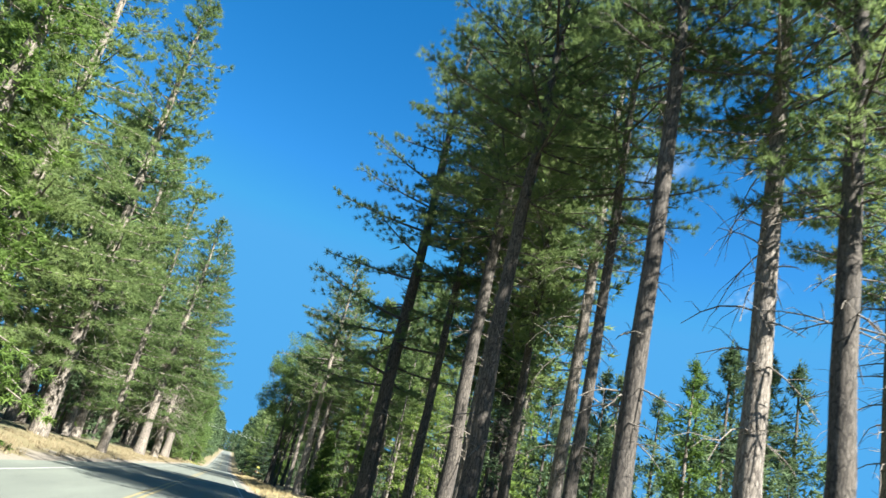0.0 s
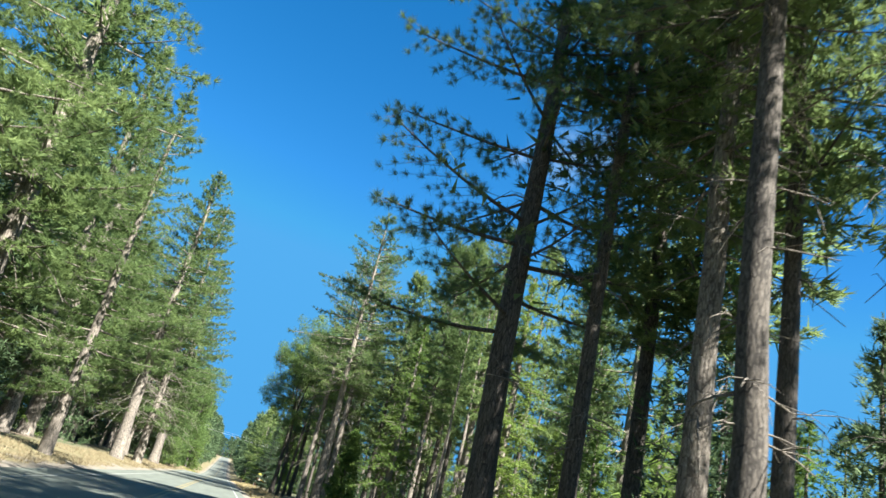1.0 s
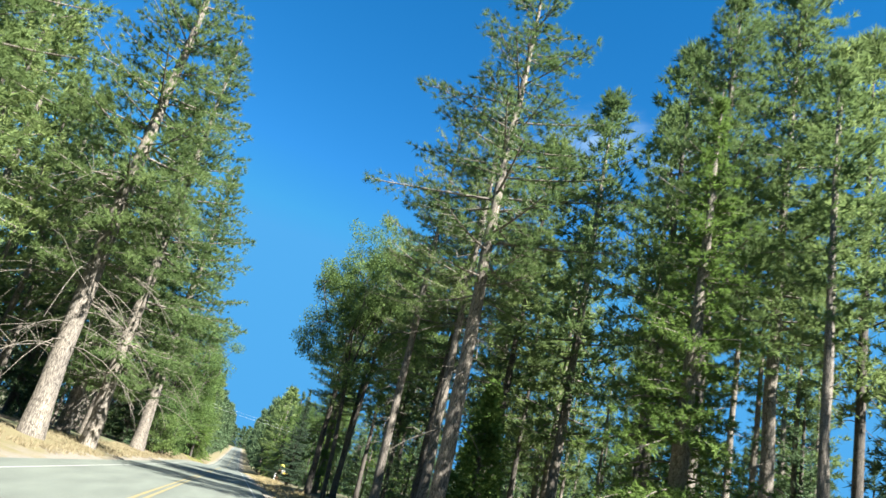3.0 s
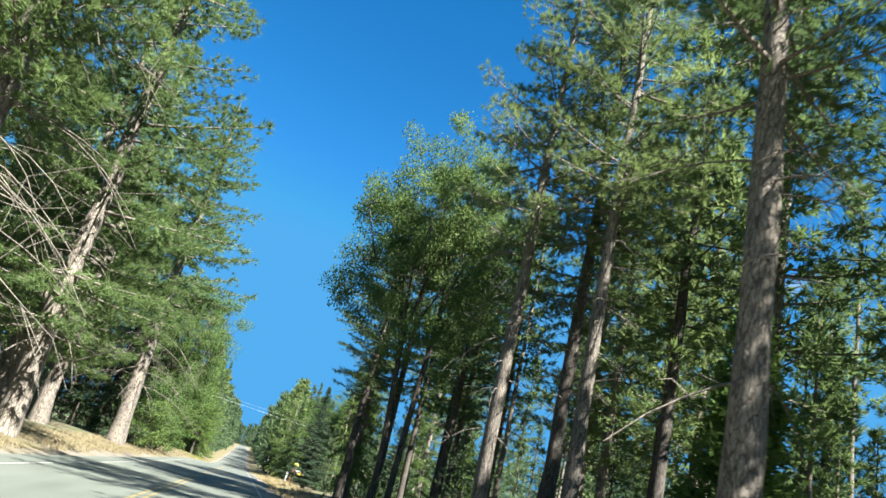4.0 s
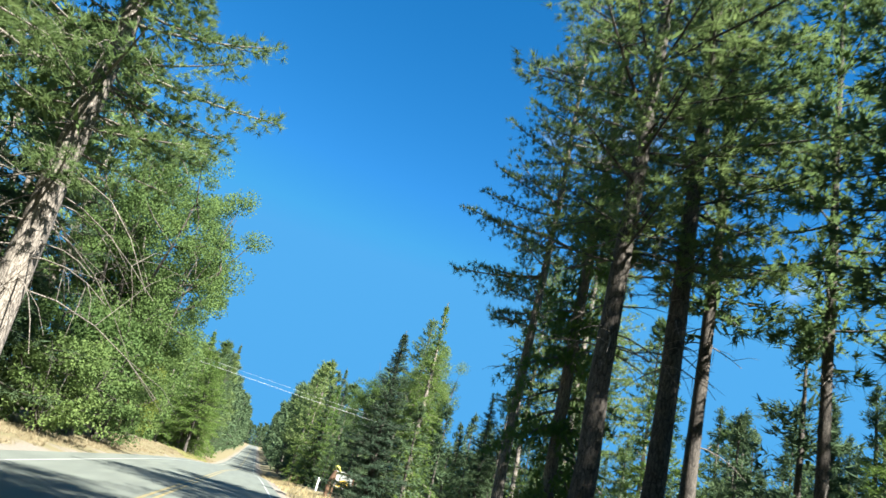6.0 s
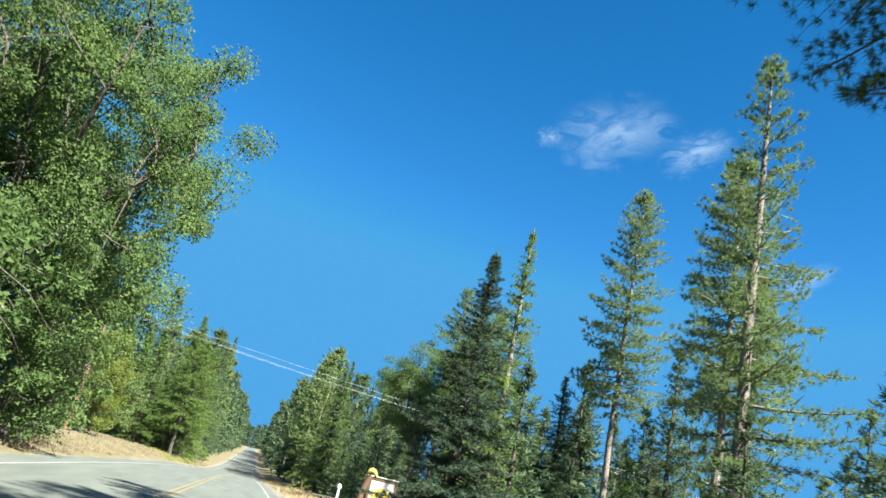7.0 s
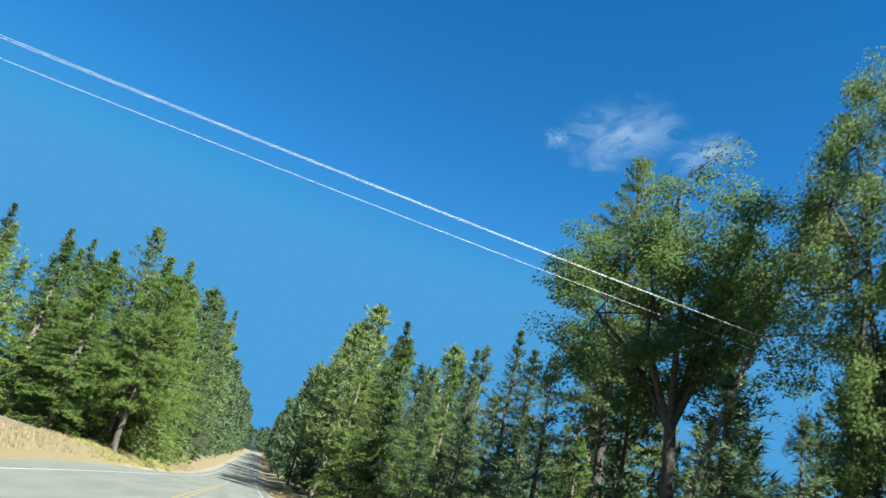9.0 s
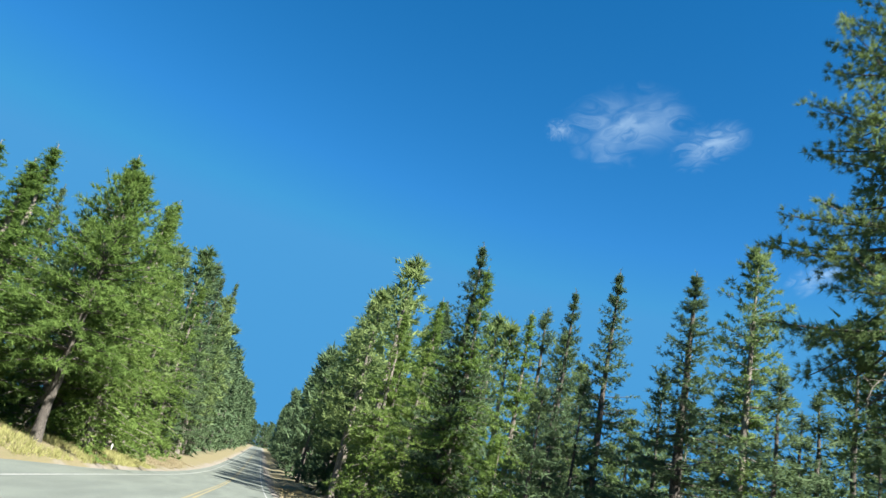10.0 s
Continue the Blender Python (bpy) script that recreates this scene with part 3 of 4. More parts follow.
# same build as the pale pines, trunk shade given by the darker bark
kind("dark_pine", conifer, "pine_tree", "dense pine, its bare lower trunk coloured dark as if shaded", "pine tree", 30.0,
     seed=37, start=0.34, radius=5.2, taper=1.6, whorls=22, per=5, droop=-0.20, mat=NEEDLES, bark_mat=BARK_GREY, r0=0.42, dead=14, full=0.8, **NEAR)
kind("high_pine", conifer, "pine_tree", "tall dark-stemmed pine, bare below with fine dead twigs", "pine tree", 30.0,
     seed=39, start=0.44, radius=3.6, taper=2.2, whorls=20, per=4, droop=-0.08, mat=NEEDLES, bark_mat=BARK_GREY, r0=0.27, dead=46, long_dead=0.6, **FINEST)
kind("column_pine", conifer, "pine_tree", "columnar pine with dense layered boughs on a bare trunk", "pine tree", 30.0,
     seed=43, start=0.36, radius=2.9, taper=3.0, whorls=30, per=5, droop=-0.16, mat=NEEDLES, bark_mat=BARK, r0=0.30, dead=14, full=0.75, ragged=0.26, **NEAR)
kind("young_cedar", sheath, "young_cedar", "bushy bright green young cedar clothed to the ground", "cedar tree", 8.0,
     seed=91, height=8.0, radius=1.7, clumps=620, leaves=22, leaf=0.24, mat=CEDAR, bark_mat=BARK)
kind("shrub", broadleaf, "shrub", "leafy green roadside shrub", "shrub", 4.0,
     seed=95, height=4.0, spread=2.6, limbs=6, clumps=150, leaves=70, leaf=0.12, mat=OAK, bark_mat=BARK_GREY, r0=0.07, low=0.08, fork=0.12, puff=0.5)
kind("golden_bush", broadleaf, "broadleaf_tree", "bushy yellow-green broadleaf tree beside the road", "tree", 8.0,
     seed=96, height=8.0, spread=2.5, limbs=7, clumps=230, leaves=90, leaf=0.13, mat=GOLDEN, bark_mat=BARK, r0=0.09, low=0.06, fork=0.15, puff=0.55, filled=0.6)
SPREADING = dict(taper=2.0, whorls=22, per=6, droop=0.02, curl=-0.12, mat=CEDAR, ragged=0.28, full=0.8, step=1.1, clump=0.9, count=20, length=0.7, width=0.05, loose=0.3)
kind("cedar_b", conifer, "cedar_tree", "spreading green cedar on a bare brown trunk", "cedar tree", 30.0,
     seed=55, start=0.26, radius=8.0, bark_mat=BARK_GREY, r0=0.5, dead=4, **SPREADING)
kind("dark_fir", conifer, "fir_tree", "very dark dense fir, some of its shade put into the needle colour", "fir tree", 30.0,
     pointed=1.0, seed=42, start=0.05, radius=4.6, taper=1.05, whorls=40, per=7, droop=-0.30, curl=0.20, mat=DARK_FIR, bark_mat=BARK_GREY, r0=0.4, dead=0, ragged=0.2, full=0.9, **dict(NEAR, step=0.55, clump=0.5, length=0.44, width=0.032, count=18))
kind("young_fir", conifer, "young_fir", "young conifer of the undergrowth", "fir tree", 30.0,
     pointed=1.0, seed=97, start=0.04, radius=6.5, taper=1.1, whorls=14, per=5, droop=-0.15, mat=FIR, bark_mat=BARK_GREY, r0=0.4, dead=0, ragged=0.2, full=0.85, limbs=99.0, sides=6, step=2.3, clump=1.8, count=5, length=1.25, width=0.14, loose=0.25, inner=5)
kind("young_green", conifer, "young_cedar", "young yellow-green cedar of the undergrowth", "cedar tree", 30.0,
     pointed=1.0, seed=98, start=0.04, radius=7.0, taper=1.3, whorls=14, per=5, droop=-0.10, curl=-0.1, mat=CEDAR, bark_mat=BARK, r0=0.4, dead=0, ragged=0.3, full=0.85, limbs=99.0, sides=6, step=2.1, clump=1.6, count=7, length=1.2, width=0.14, loose=0.3, inner=5)
kind("pole_pine", conifer, "pine_tree", "thin bare-stemmed young pine in the crowded wood", "pine tree", 30.0,
     seed=99, start=0.45, radius=2.7, taper=1.6, whorls=12, per=4, droop=-0.08, mat=NEEDLES, bark_mat=BARK, r0=0.24, dead=6, **dict(MID, limbs=99.0, sides=6))

# ---- trees that stand along the right-hand verge ----
RIGHT = "trees along the right-hand verge"
LEFT = "trees along the left-hand verge"
WOOD = "trees of the wood behind"
for k, x, y, h, turn, wide in (
        ("pine_d", 12.2, 13.3, 29, 40, 1.1), ("pine_b", 11.8, 15.5, 30, 200, 1.0), ("high_pine", 8.7, 15.9, 31, 130, 0.9), ("pine_b", 13.1, 29.1, 32, 170, 0.85),
        ("high_pine", 7.4, 23.0, 28, 10, 1.1), ("high_pine", 10.1, 21.7, 26, 250, 0.9), ("high_pine", 8.6, 29.4, 29, 60, 1.2), ("pine_a", 10.6, 34.4, 31, 77, 1.1),
        ("plume_pine", 7.1, 39.3, 32, 220, 1.0), ("high_pine", 8.9, 37.4, 30, 305, 0.9), ("mid_pine_slim", 12.6, 40.4, 29, 20, 1.1),
        ("mid_pine_slim", 13.6, 39.2, 27, 120, 1.1), ("mid_pine_slim", 12.4, 33.2, 30, 350, 0.9), ("mid_pine_slim", 14.3, 39.9, 28, 210, 1.2),
        ("cedar_a", 11.8, 74.5, 16.3, 0, 1.05), ("cedar_a", 13.6, 56.2, 15.3, 30, 1.15), ("mid_pine", 20.5, 62.0, 21.5, 0, 1.0),
        ("pine_c", 22.5, 59.5, 29, 90, 0.9), ("column_pine", 14.6, 78.4, 24.5, 60, 0.85), ("column_pine", 19.3, 80.6, 28.5, 0, 1.0), ("mid_pine_slim", 18.6, 88.4, 29.5, 75, 0.9),
        ("mid_pine_slim", 24.2, 81.5, 28, 100, 0.9), ("mid_pine_slim", 28.7, 82.0, 27.5, 180, 0.9), ("mid_pine", 18.9, 100.0, 33, 210, 0.9),
        ("pine_a", 8.3, 86.2, 28.5, 15, 1.15), ("young_cedar", 10.9, 89.9, 7.4, 90, 1.0),
        ("pine_b", 10.5, 98.2, 29, 45, 0.9), ("pine_b", 8.4, 100.8, 28, 145, 0.9),
        ("mid_pine_slim", 21.6, 94.3, 30, 330, 0.9), ("pine_d", 10.9, 101.1, 28, 70, 1.1), ("mid_pine_slim", 14.9, 100.5, 28, 190, 1.0),
        ("oak_a", 7.3, 113.9, 23.5, 0, 0.75), ("pine_d", 11.9, 120.3, 25, 260, 1.0), ("mid_pine_slim", 13.3, 124.0, 21, 140, 0.9),
        ("mid_pine_slim", 13.2, 126.4, 22, 35, 1.0), ("mid_pine_slim", 15.6, 122.2, 24, 95, 0.9),
        ("pine_d", 7.3, 130.3, 24, 15, 1.25), ("pine_d", 10.0, 131.9, 26, 105, 1.2), ("mid_pine_slim", 12.7, 134.7, 27, 60, 0.9),
        ("pine_a", 9.0, 141.4, 24, 200, 0.85), ("mid_pine_slim", 16.0, 133.0, 26, 320, 0.9), ("cedar_a", 8.6, 135.5, 23.5, 0, 0.55),
        ("dark_fir", 7.4, 162.2, 11.8, 0, 1.25), ("cedar_a", 11.3, 170.4, 16.6, 60, 0.85), ("column_pine", 27.2, 175.6, 29.0, 140, 1.0), ("column_pine", 25.2, 186.3, 29.5, 30, 0.85),
        ("mid_fir", 31.3, 188.1, 18, 200, 1.0), ("pine_c", 21.0, 164.5, 28, 20, 0.85), ("mid_pine", 44.5, 197.0, 30, 90, 0.9),
        ("oak_c", 13.3, 198.2, 15.9, 60, 1.05), ("oak_b", 16.0, 192.0, 18.3, 30, 0.52), ("fir_a", 22.8, 190.5, 13.5, 10, 1.3), ("fir_a", 27.0, 195.0, 15.0, 80, 1.2), ("dark_pine", 19.0, 216.5, 26.5, 100, 0.85), ("mid_pine", 21.0, 217.5, 21.0, 30, 0.8), ("mid_fir", 20.4, 192.0, 9.0, 60, 1.4), ("young_green", 18.6, 188.0, 6.5, 0, 1.3),
        ("mid_fir", 17.6, 226.7, 14.5, 120, 1.3), ("mid_fir", 22.2, 245.4, 21, 240, 1.0), ("mid_cedar", 16.9, 248.4, 17.0, 10, 0.95),
        ("mid_cedar", 9.5, 235.1, 14.8, 300, 1.1), ("mid_pine", 27.3, 236.1, 21.5, 50, 1.0), ("mid_fir", 9.9, 297.4, 29, 30, 0.9),
        ("mid_fir", 17.6, 315.4, 31, 200, 0.8), ("mid_cedar", 12.5, 262.0, 20, 130, 0.95), ("mid_cedar", 8.8, 258.0, 17, 220, 0.95)):
    plant(k, x, y, h, turn, wide=wide, group=RIGHT)

# ---- along the left-hand verge ----
for k, x, y, h, turn, wide in (
        ("cedar_a", -12.5, 30.0, 27, 10, 1.1), ("pine_c", -13.5, 40.0, 30, 60, 1.1), ("big_pine_low", -11.1, 50.5, 33, 200, 1.0),
        ("pine_c", -9.0, 62.0, 22.5, 100, 0.95), ("pine_c", -13.5, 70.0, 29, 150, 1.0), ("pine_c", -14.5, 80.0, 30, 20, 1.1),
        ("mid_pine", -16.0, 86.0, 29, 320, 0.9), ("big_pine", -10.1, 97.4, 31.4, 240, 0.95), ("big_pine_low", -9.2, 108.0, 31.5, 0, 1.0),
        ("pine_c", -13.0, 118.0, 30, 90, 1.1), ("pine_c", -13.5, 130.0, 31, 180, 1.1), ("big_pine", -10.6, 144.4, 34, 300, 1.05),
        ("fir_a", -13.5, 152.0, 24, 40, 1.1), ("oak_b", -10.5, 161.7, 20, 0, 0.82), ("oak_b", -10.4, 169.5, 20.5, 90, 1.0), ("golden_bush", -12.9, 197.0, 8.6, 0, 1.0),
        ("shrub", -9.8, 153.0, 5.0, 0, 1.0), ("shrub", -9.6, 166.0, 5.5, 120, 1.0), ("shrub", -11.5, 157.0, 7.0, 220, 1.0),
        ("oak_b", -12.9, 179.0, 14, 200, 0.95), ("shrub", -13.4, 184.0, 5.5, 70, 1.0), ("mid_cedar", -20.0, 221.0, 13.0, 60, 1.3), ("mid_cedar", -25.0, 226.0, 13.6, 160, 1.3), ("mid_fir", -22.0, 214.0, 11.5, 0, 1.3), ("shrub", -14.0, 205.3, 6.5, 30, 0.9), ("cedar_b", -9.8, 234.5, 13.6, 0, 0.95), ("mid_cedar", -16.0, 240.0, 15.4, 200, 1.4), ("mid_cedar", -11.6, 240.0, 16.4, 80, 1.25), ("mid_cedar", -9.0, 240.5, 14.6, 310, 1.1), ("mid_cedar", -21.5, 246.0, 16.6, 25, 1.4), ("mid_cedar", -28.0, 250.0, 17.5, 125, 1.4), ("mid_cedar", -14.5, 234.0, 12.4, 0, 1.6),
        ("mid_cedar", -18.7, 247.0, 15.6, 150, 1.6), ("cedar_a", -11.5, 243.0, 13.8, 70, 1.45), ("mid_cedar", -11.0, 252.0, 17.5, 270, 1.3),
        ("mid_cedar", -14.9, 272.6, 25, 20, 1.0), ("mid_pine", -22.6, 285.3, 31, 90, 0.9), ("mid_fir", -12.6, 335.3, 32, 0, 0.7),
        ("mid_fir", -34.6, 286.7, 28, 10, 0.9), ("mid_fir", -32.4, 291.5, 28.5, 100, 0.9), ("mid_fir", -39.4, 277.8, 27, 200, 0.9),
        ("mid_cedar", -25.0, 262.0, 20, 40, 1.2), ("mid_cedar", -31.0, 258.0, 18, 140, 1.2), ("mid_cedar", -22.5, 240.0, 12.5, 240, 1.5),
        ("mid_cedar", -10.8, 263.0, 16, 110, 1.1), ("mid_cedar", -11.5, 285.0, 20, 320, 1.0), ("mid_fir", -12.0, 305.0, 26, 20, 0.8)):
    plant(k, x, y, h, turn, wide=wide, group=LEFT)

# ---- the wood behind, planted in loose rows ----
rng = np.random.default_rng(7)
for y in np.arange(4, 176, 6.5):
    for x0, x1, kinds in ((-21, -16, ("mid_pine", "far_pine", "mid_fir", "far_pine")), (-31, -22, ("far_pine", "far_fir"))):
        plant(rng.choice(kinds), rng.uniform(x0, x1), y + rng.uniform(-2.5, 2.5), rng.uniform(23, 31), rng.uniform(0, 360), wide=rng.uniform(0.75, 1.0), group=WOOD)
for y in np.arange(110, 124, 7.5):
    plant(rng.choice(("mid_pine_slim", "mid_pine", "mid_pine_slim")), rng.uniform(16, 21), y + rng.uniform(-2.5, 2.5), rng.uniform(20, 25), rng.uniform(0, 360), wide=rng.uniform(0.7, 0.95), group=WOOD)
for y in np.arange(236, 340, 8.0):
    for side, kinds in ((1, ("mid_cedar", "mid_fir", "mid_pine")), (-1, ("mid_cedar", "mid_fir", "mid_pine"))):
        for x0, x1 in ((9, 12), (14, 20), (22, 30)):
            if side < 0 and y < 270:
                continue
            x = side * rng.uniform(x0, x1) - (3.0 if side < 0 else 0)
            h = (12 if y < 262 else 20) + rng.uniform(0, 5) if y < 290 else rng.uniform(22, 29)
            plant(rng.choice(kinds if y < 268 else ("far_fir", "far_pine")), x, y + rng.uniform(-3, 3), h, rng.uniform(0, 360), wide=rng.uniform(0.85, 1.15), group=WOOD)
# pines added deeper in, several of them to shade the trunks nearer the road
for x, y, h in ((20.5, 20.0, 28), (24.0, 22.0, 30), (32.0, 112.0, 21), (20.0, 118.0, 26), (23.0, 111.0, 27), (18.0, 111.0, 25), (26.0, 120.0, 25), (37.0, 102.0, 24)):
    plant("pine_b" if y < 45 else "mid_pine", x, y, h, x * 41 % 360, wide=0.95, group=WOOD)
for x, y, h in ((20.0, 46.0, 9), (25.0, 52.0, 11), (30.0, 60.0, 12), (24.0, 66.0, 12), (29.0, 45.0, 10), (33.0, 70.0, 13), (36.0, 98.0, 11), (38.0, 110.0, 12), (35.0, 118.0, 11), (24.0, 132.0, 9), (28.0, 140.0, 10), (20.0, 143.0, 8), (33.0, 136.0, 10), (25.0, 150.0, 10), (22.0, 118.0, 9), (28.0, 124.0, 10)):
    plant("young_fir", x, y, h, x * 53 % 360, wide=1.1, group=WOOD)
r2 = np.random.default_rng(19)
for y in np.arange(70, 140, 7.0):
    for x0, x1 in ((27, 33), (36, 46)):
        plant(r2.choice(("far_pine", "far_fir")), r2.uniform(x0, x1), y + r2.uniform(-2, 2), r2.uniform(10, 16), r2.uniform(0, 360), wide=r2.uniform(0.9, 1.2), group=WOOD)
for i in range(18):
    plant("far_fir", r2.uniform(34, 60), r2.uniform(150, 186), r2.uniform(12, 17), r2.uniform(0, 360), wide=1.1, group=WOOD)
for i in range(24):
    plant(r2.choice(("far_fir", "far_pine")), r2.uniform(28, 60), r2.uniform(222, 300), r2.uniform(11, 15), r2.uniform(0, 360), wide=1.2, group=WOOD)
for x, y, h in ((21.0, 53.0, 12.0), (25.5, 57.0, 14.0), (30.0, 64.0, 14.0)):
    plant("mid_cedar", x, y, h, x * 29 % 360, wide=0.9, group=WOOD)
for i in range(16):
    plant("far_fir", r2.uniform(24, 44), r2.uniform(216, 250), r2.uniform(8, 12), r2.uniform(0, 360), wide=1.3, group=WOOD)
for i in range(16):
    plant("far_fir", r2.uniform(26, 46), r2.uniform(186, 214), r2.uniform(9, 14), r2.uniform(0, 360), wide=1.2, group=WOOD)
# undergrowth and thin stems between the trunks
YOUNG = ("young_fir", "young_green", "young_fir")
for y in np.arange(6, 146, 4.6):
    if 40 < y < 64:
        plant("young_green", rng.uniform(17, 30), y, rng.uniform(6, 9.5), rng.uniform(0, 360), wide=1.2, group=WOOD)
        continue
    if 64 < y < 112:
        plant("pole_pine", rng.uniform(15, 34), y, rng.uniform(15, 22), rng.uniform(0, 360), group=WOOD)
        continue
    plant(rng.choice(YOUNG), rng.uniform(12, 26), y + rng.uniform(-2, 2), rng.uniform(5, 11), rng.uniform(0, 360), wide=rng.uniform(0.8, 1.2), group=WOOD)
for y in np.arange(72, 140, 7.0):
    plant("pole_pine", rng.uniform(13, 30), y + rng.uniform(-1.2, 1.2), rng.uniform(17, 24), rng.uniform(0, 360), wide=rng.uniform(0.8, 1.1), group=WOOD)
for y in np.arange(12, 172, 4.5):
    plant(rng.choice(YOUNG), rng.uniform(-24, -14.5), y + rng.uniform(-2, 2), rng.uniform(5, 11), rng.uniform(0, 360), group=WOOD)
for y in np.arange(12, 150, 7.0):
    plant("pole_pine", rng.uniform(-19, -14), y + rng.uniform(-1.5, 1.5), rng.uniform(17, 25), rng.uniform(0, 360), group=WOOD)
for y in np.arange(148, 300, 3.6):
    plant(rng.choice(YOUNG), rng.uniform(9.5, 24), y + rng.uniform(-2, 2), rng.uniform(4, 7.5), rng.uniform(0, 360), wide=1.2, group=WOOD)
for x, y, h in ((15.5, 22.0, 9.0), (18.0, 25.0, 10.0), (21.0, 27.0, 11.0), (14.5, 19.0, 7.0), (25.0, 30.0, 12.0), (17.0, 34.0, 10.0), (20.0, 38.0, 11.0), (23.5, 36.0, 12.0), (19.0, 45.0, 11.0), (26.0, 44.0, 12.0), (22.0, 150.0, 8.5), (26.0, 152.0, 9.5), (30.0, 156.0, 10.5), (19.0, 147.0, 7.0), (19.2, 196.0, 9.5), (22.0, 199.0, 11.0), (24.5, 203.0, 13.0), (17.0, 201.0, 12.0), (14.0, 203.5, 10.5), (11.5, 206.0, 9.0), (16.5, 183.6, 10.5), (24.9, 191.9, 15.5), (27.0, 196.0, 13.0), (30.0, 203.0, 14.0), (34.0, 190.0, 15.0), (38.0, 205.0, 16.0), (25.0, 225.0, 14.0), (32.0, 232.0, 15.0), (14.5, 231.0, 9.0), (20.0, 233.0, 11.0)):
    plant("young_fir", x, y, h, x * 37 % 360, wide=1.0, group=WOOD)
for i in range(64):
    plant("far_fir" if i % 2 else "far_pine", rng.uniform(30, 64), rng.uniform(40, 260) if i < 26 else rng.uniform(85, 165), rng.uniform(9, 16), rng.uniform(0, 360), group=WOOD)


def far_woods():
    """The wood that lines the road where it climbs away, one sheet of small crowns."""
    r = np.random.default_rng(17)
    protos = [conifer(seed=101 + i, start=0.06, radius=4.4, taper=1.15, whorls=9, per=4, step=3.4, clump=2.6, count=3, length=2.2, width=0.36, droop=-0.2,
                      mat=FIR, bark_mat=BARK_GREY, sides=4, dead=0, ragged=0.2, limbs=99.0, loose=0.3) for i in range(3)]
    crowns, trunks = [], []
    for y in np.arange(340, 760, 10.5):
        for side in (-1, 1):
            for x0, x1 in ((10, 13), (15, 21), (24, 36)):
                if r.uniform() < 0.12:
                    continue
                p = protos[r.integers(0, 3)]
                x = side * r.uniform(x0, x1) - 2.0
                yy = y + r.uniform(-3, 3)
                s = r.uniform(22, 31) / 30
                a = r.uniform(0, 6.28)
                m = np.array([[math.cos(a) * 0.8, -math.sin(a) * 0.8, 0], [math.sin(a) * 0.8, math.cos(a) * 0.8, 0], [0, 0, 1]]) * s
                o = np.array([x, yy, gz(x, yy) - 0.3])
                crowns.append(p[1][0] @ m.T + o)
                trunks.append((p[0][0][:4 * 13] @ m.T + o, p[0][1][:4 * 12]))
    for i in range(170):
        # unseen wood added at both sides and behind; that behind shades the road's start
        p = protos[r.integers(0, 3)]
        if i < 40:
            x, yy, s = r.choice((-1, 1)) * r.uniform(10, 45) - 2.0, r.uniform(-110, -6), r.uniform(20, 29) / 30
        elif i < 110:
            x, yy, s = -r.uniform(34, 120), r.uniform(-60, 340), r.uniform(18, 28) / 30
        else:
            x, yy, s = r.uniform(85, 170), r.uniform(-60, 340), r.uniform(6, 9) / 30
        a = r.uniform(0.8, 1.0) * s
        o = np.array([x, yy, gz(x, yy) - 0.3])
        crowns.append(p[1][0] * np.array([a, a, s]) + o)
        trunks.append((p[0][0][:4 * 13] * np.array([a, a, s]) + o, p[0][1][:4 * 12]))
    for i in range(150):
        # the road bends out of sight into the wood far off
        p = protos[r.integers(0, 3)]
        x, yy, s = r.uniform(-90, 90), r.uniform(1010, 1090), r.uniform(20, 29) / 30
        o = np.array([x, yy, gz(x, yy) - 0.3])
        crowns.append(p[1][0] * s + o)
        trunks.append((p[0][0][:4 * 13] * s + o, p[0][1][:4 * 12]))
    v = np.concatenate(crowns)
    ob = new("far_woods", mesh_of("far_woods", v, np.arange(len(v)).reshape(-1, 3), FIR))
    tagged(ob, "dark green conifer wood around and along the distant road", "woods", kind="stuff")
    tv, tf = joined(trunks)
    part("trunks", mesh_of("far_trunks", tv, tf, BARK_GREY), ob)


far_woods()

# ---- roadside things ----
def plain(name, c, rough=0.6, metal=0.0, grain=0.12, scale=18.0):
    m, nt, bsdf, out = material(name)
    n = node(nt, "ShaderNodeTexNoise", [(coords(nt), "Vector")], Scale=scale, Detail=5.0, Roughness=0.65)
    r = ramp(nt, n.outputs[0], [(0.3, tuple(v * (1 - grain) for v in c)), (0.7, tuple(min(1.0, v * (1 + grain)) for v in c))])
    nt.links.new(r.outputs[0], bsdf.inputs["Base Color"])
    bsdf.inputs["Roughness"].default_value = rough
    bsdf.inputs["Metallic"].default_value = metal
    bumped(nt, bsdf, n.outputs[0], 0.2, 0.01)
    return m


BROWN_WOOD = plain("brown_stained_wood", (0.10, 0.055, 0.03), 0.7, grain=0.3)
PANEL_WHITE = plain("pale_panel_paint", (0.42, 0.44, 0.42), 0.6, grain=0.15)
PANEL_YELLOW = plain("yellow_panel_paint", (0.46, 0.33, 0.05), 0.6, grain=0.15)
MOSS = plain("yellow_green_paint", (0.36, 0.35, 0.07), 0.7, grain=0.3)
WHITE_POST = plain("white_post_paint", (0.75, 0.75, 0.74), 0.5, grain=0.08)
ALUMINIUM = plain("bare_aluminium_strand", (0.58, 0.60, 0.62), 0.55, 0.2, grain=0.03)
POLE_WOOD = plain("weathered_pole_wood", (0.17, 0.092, 0.055), 0.9, grain=0.3)


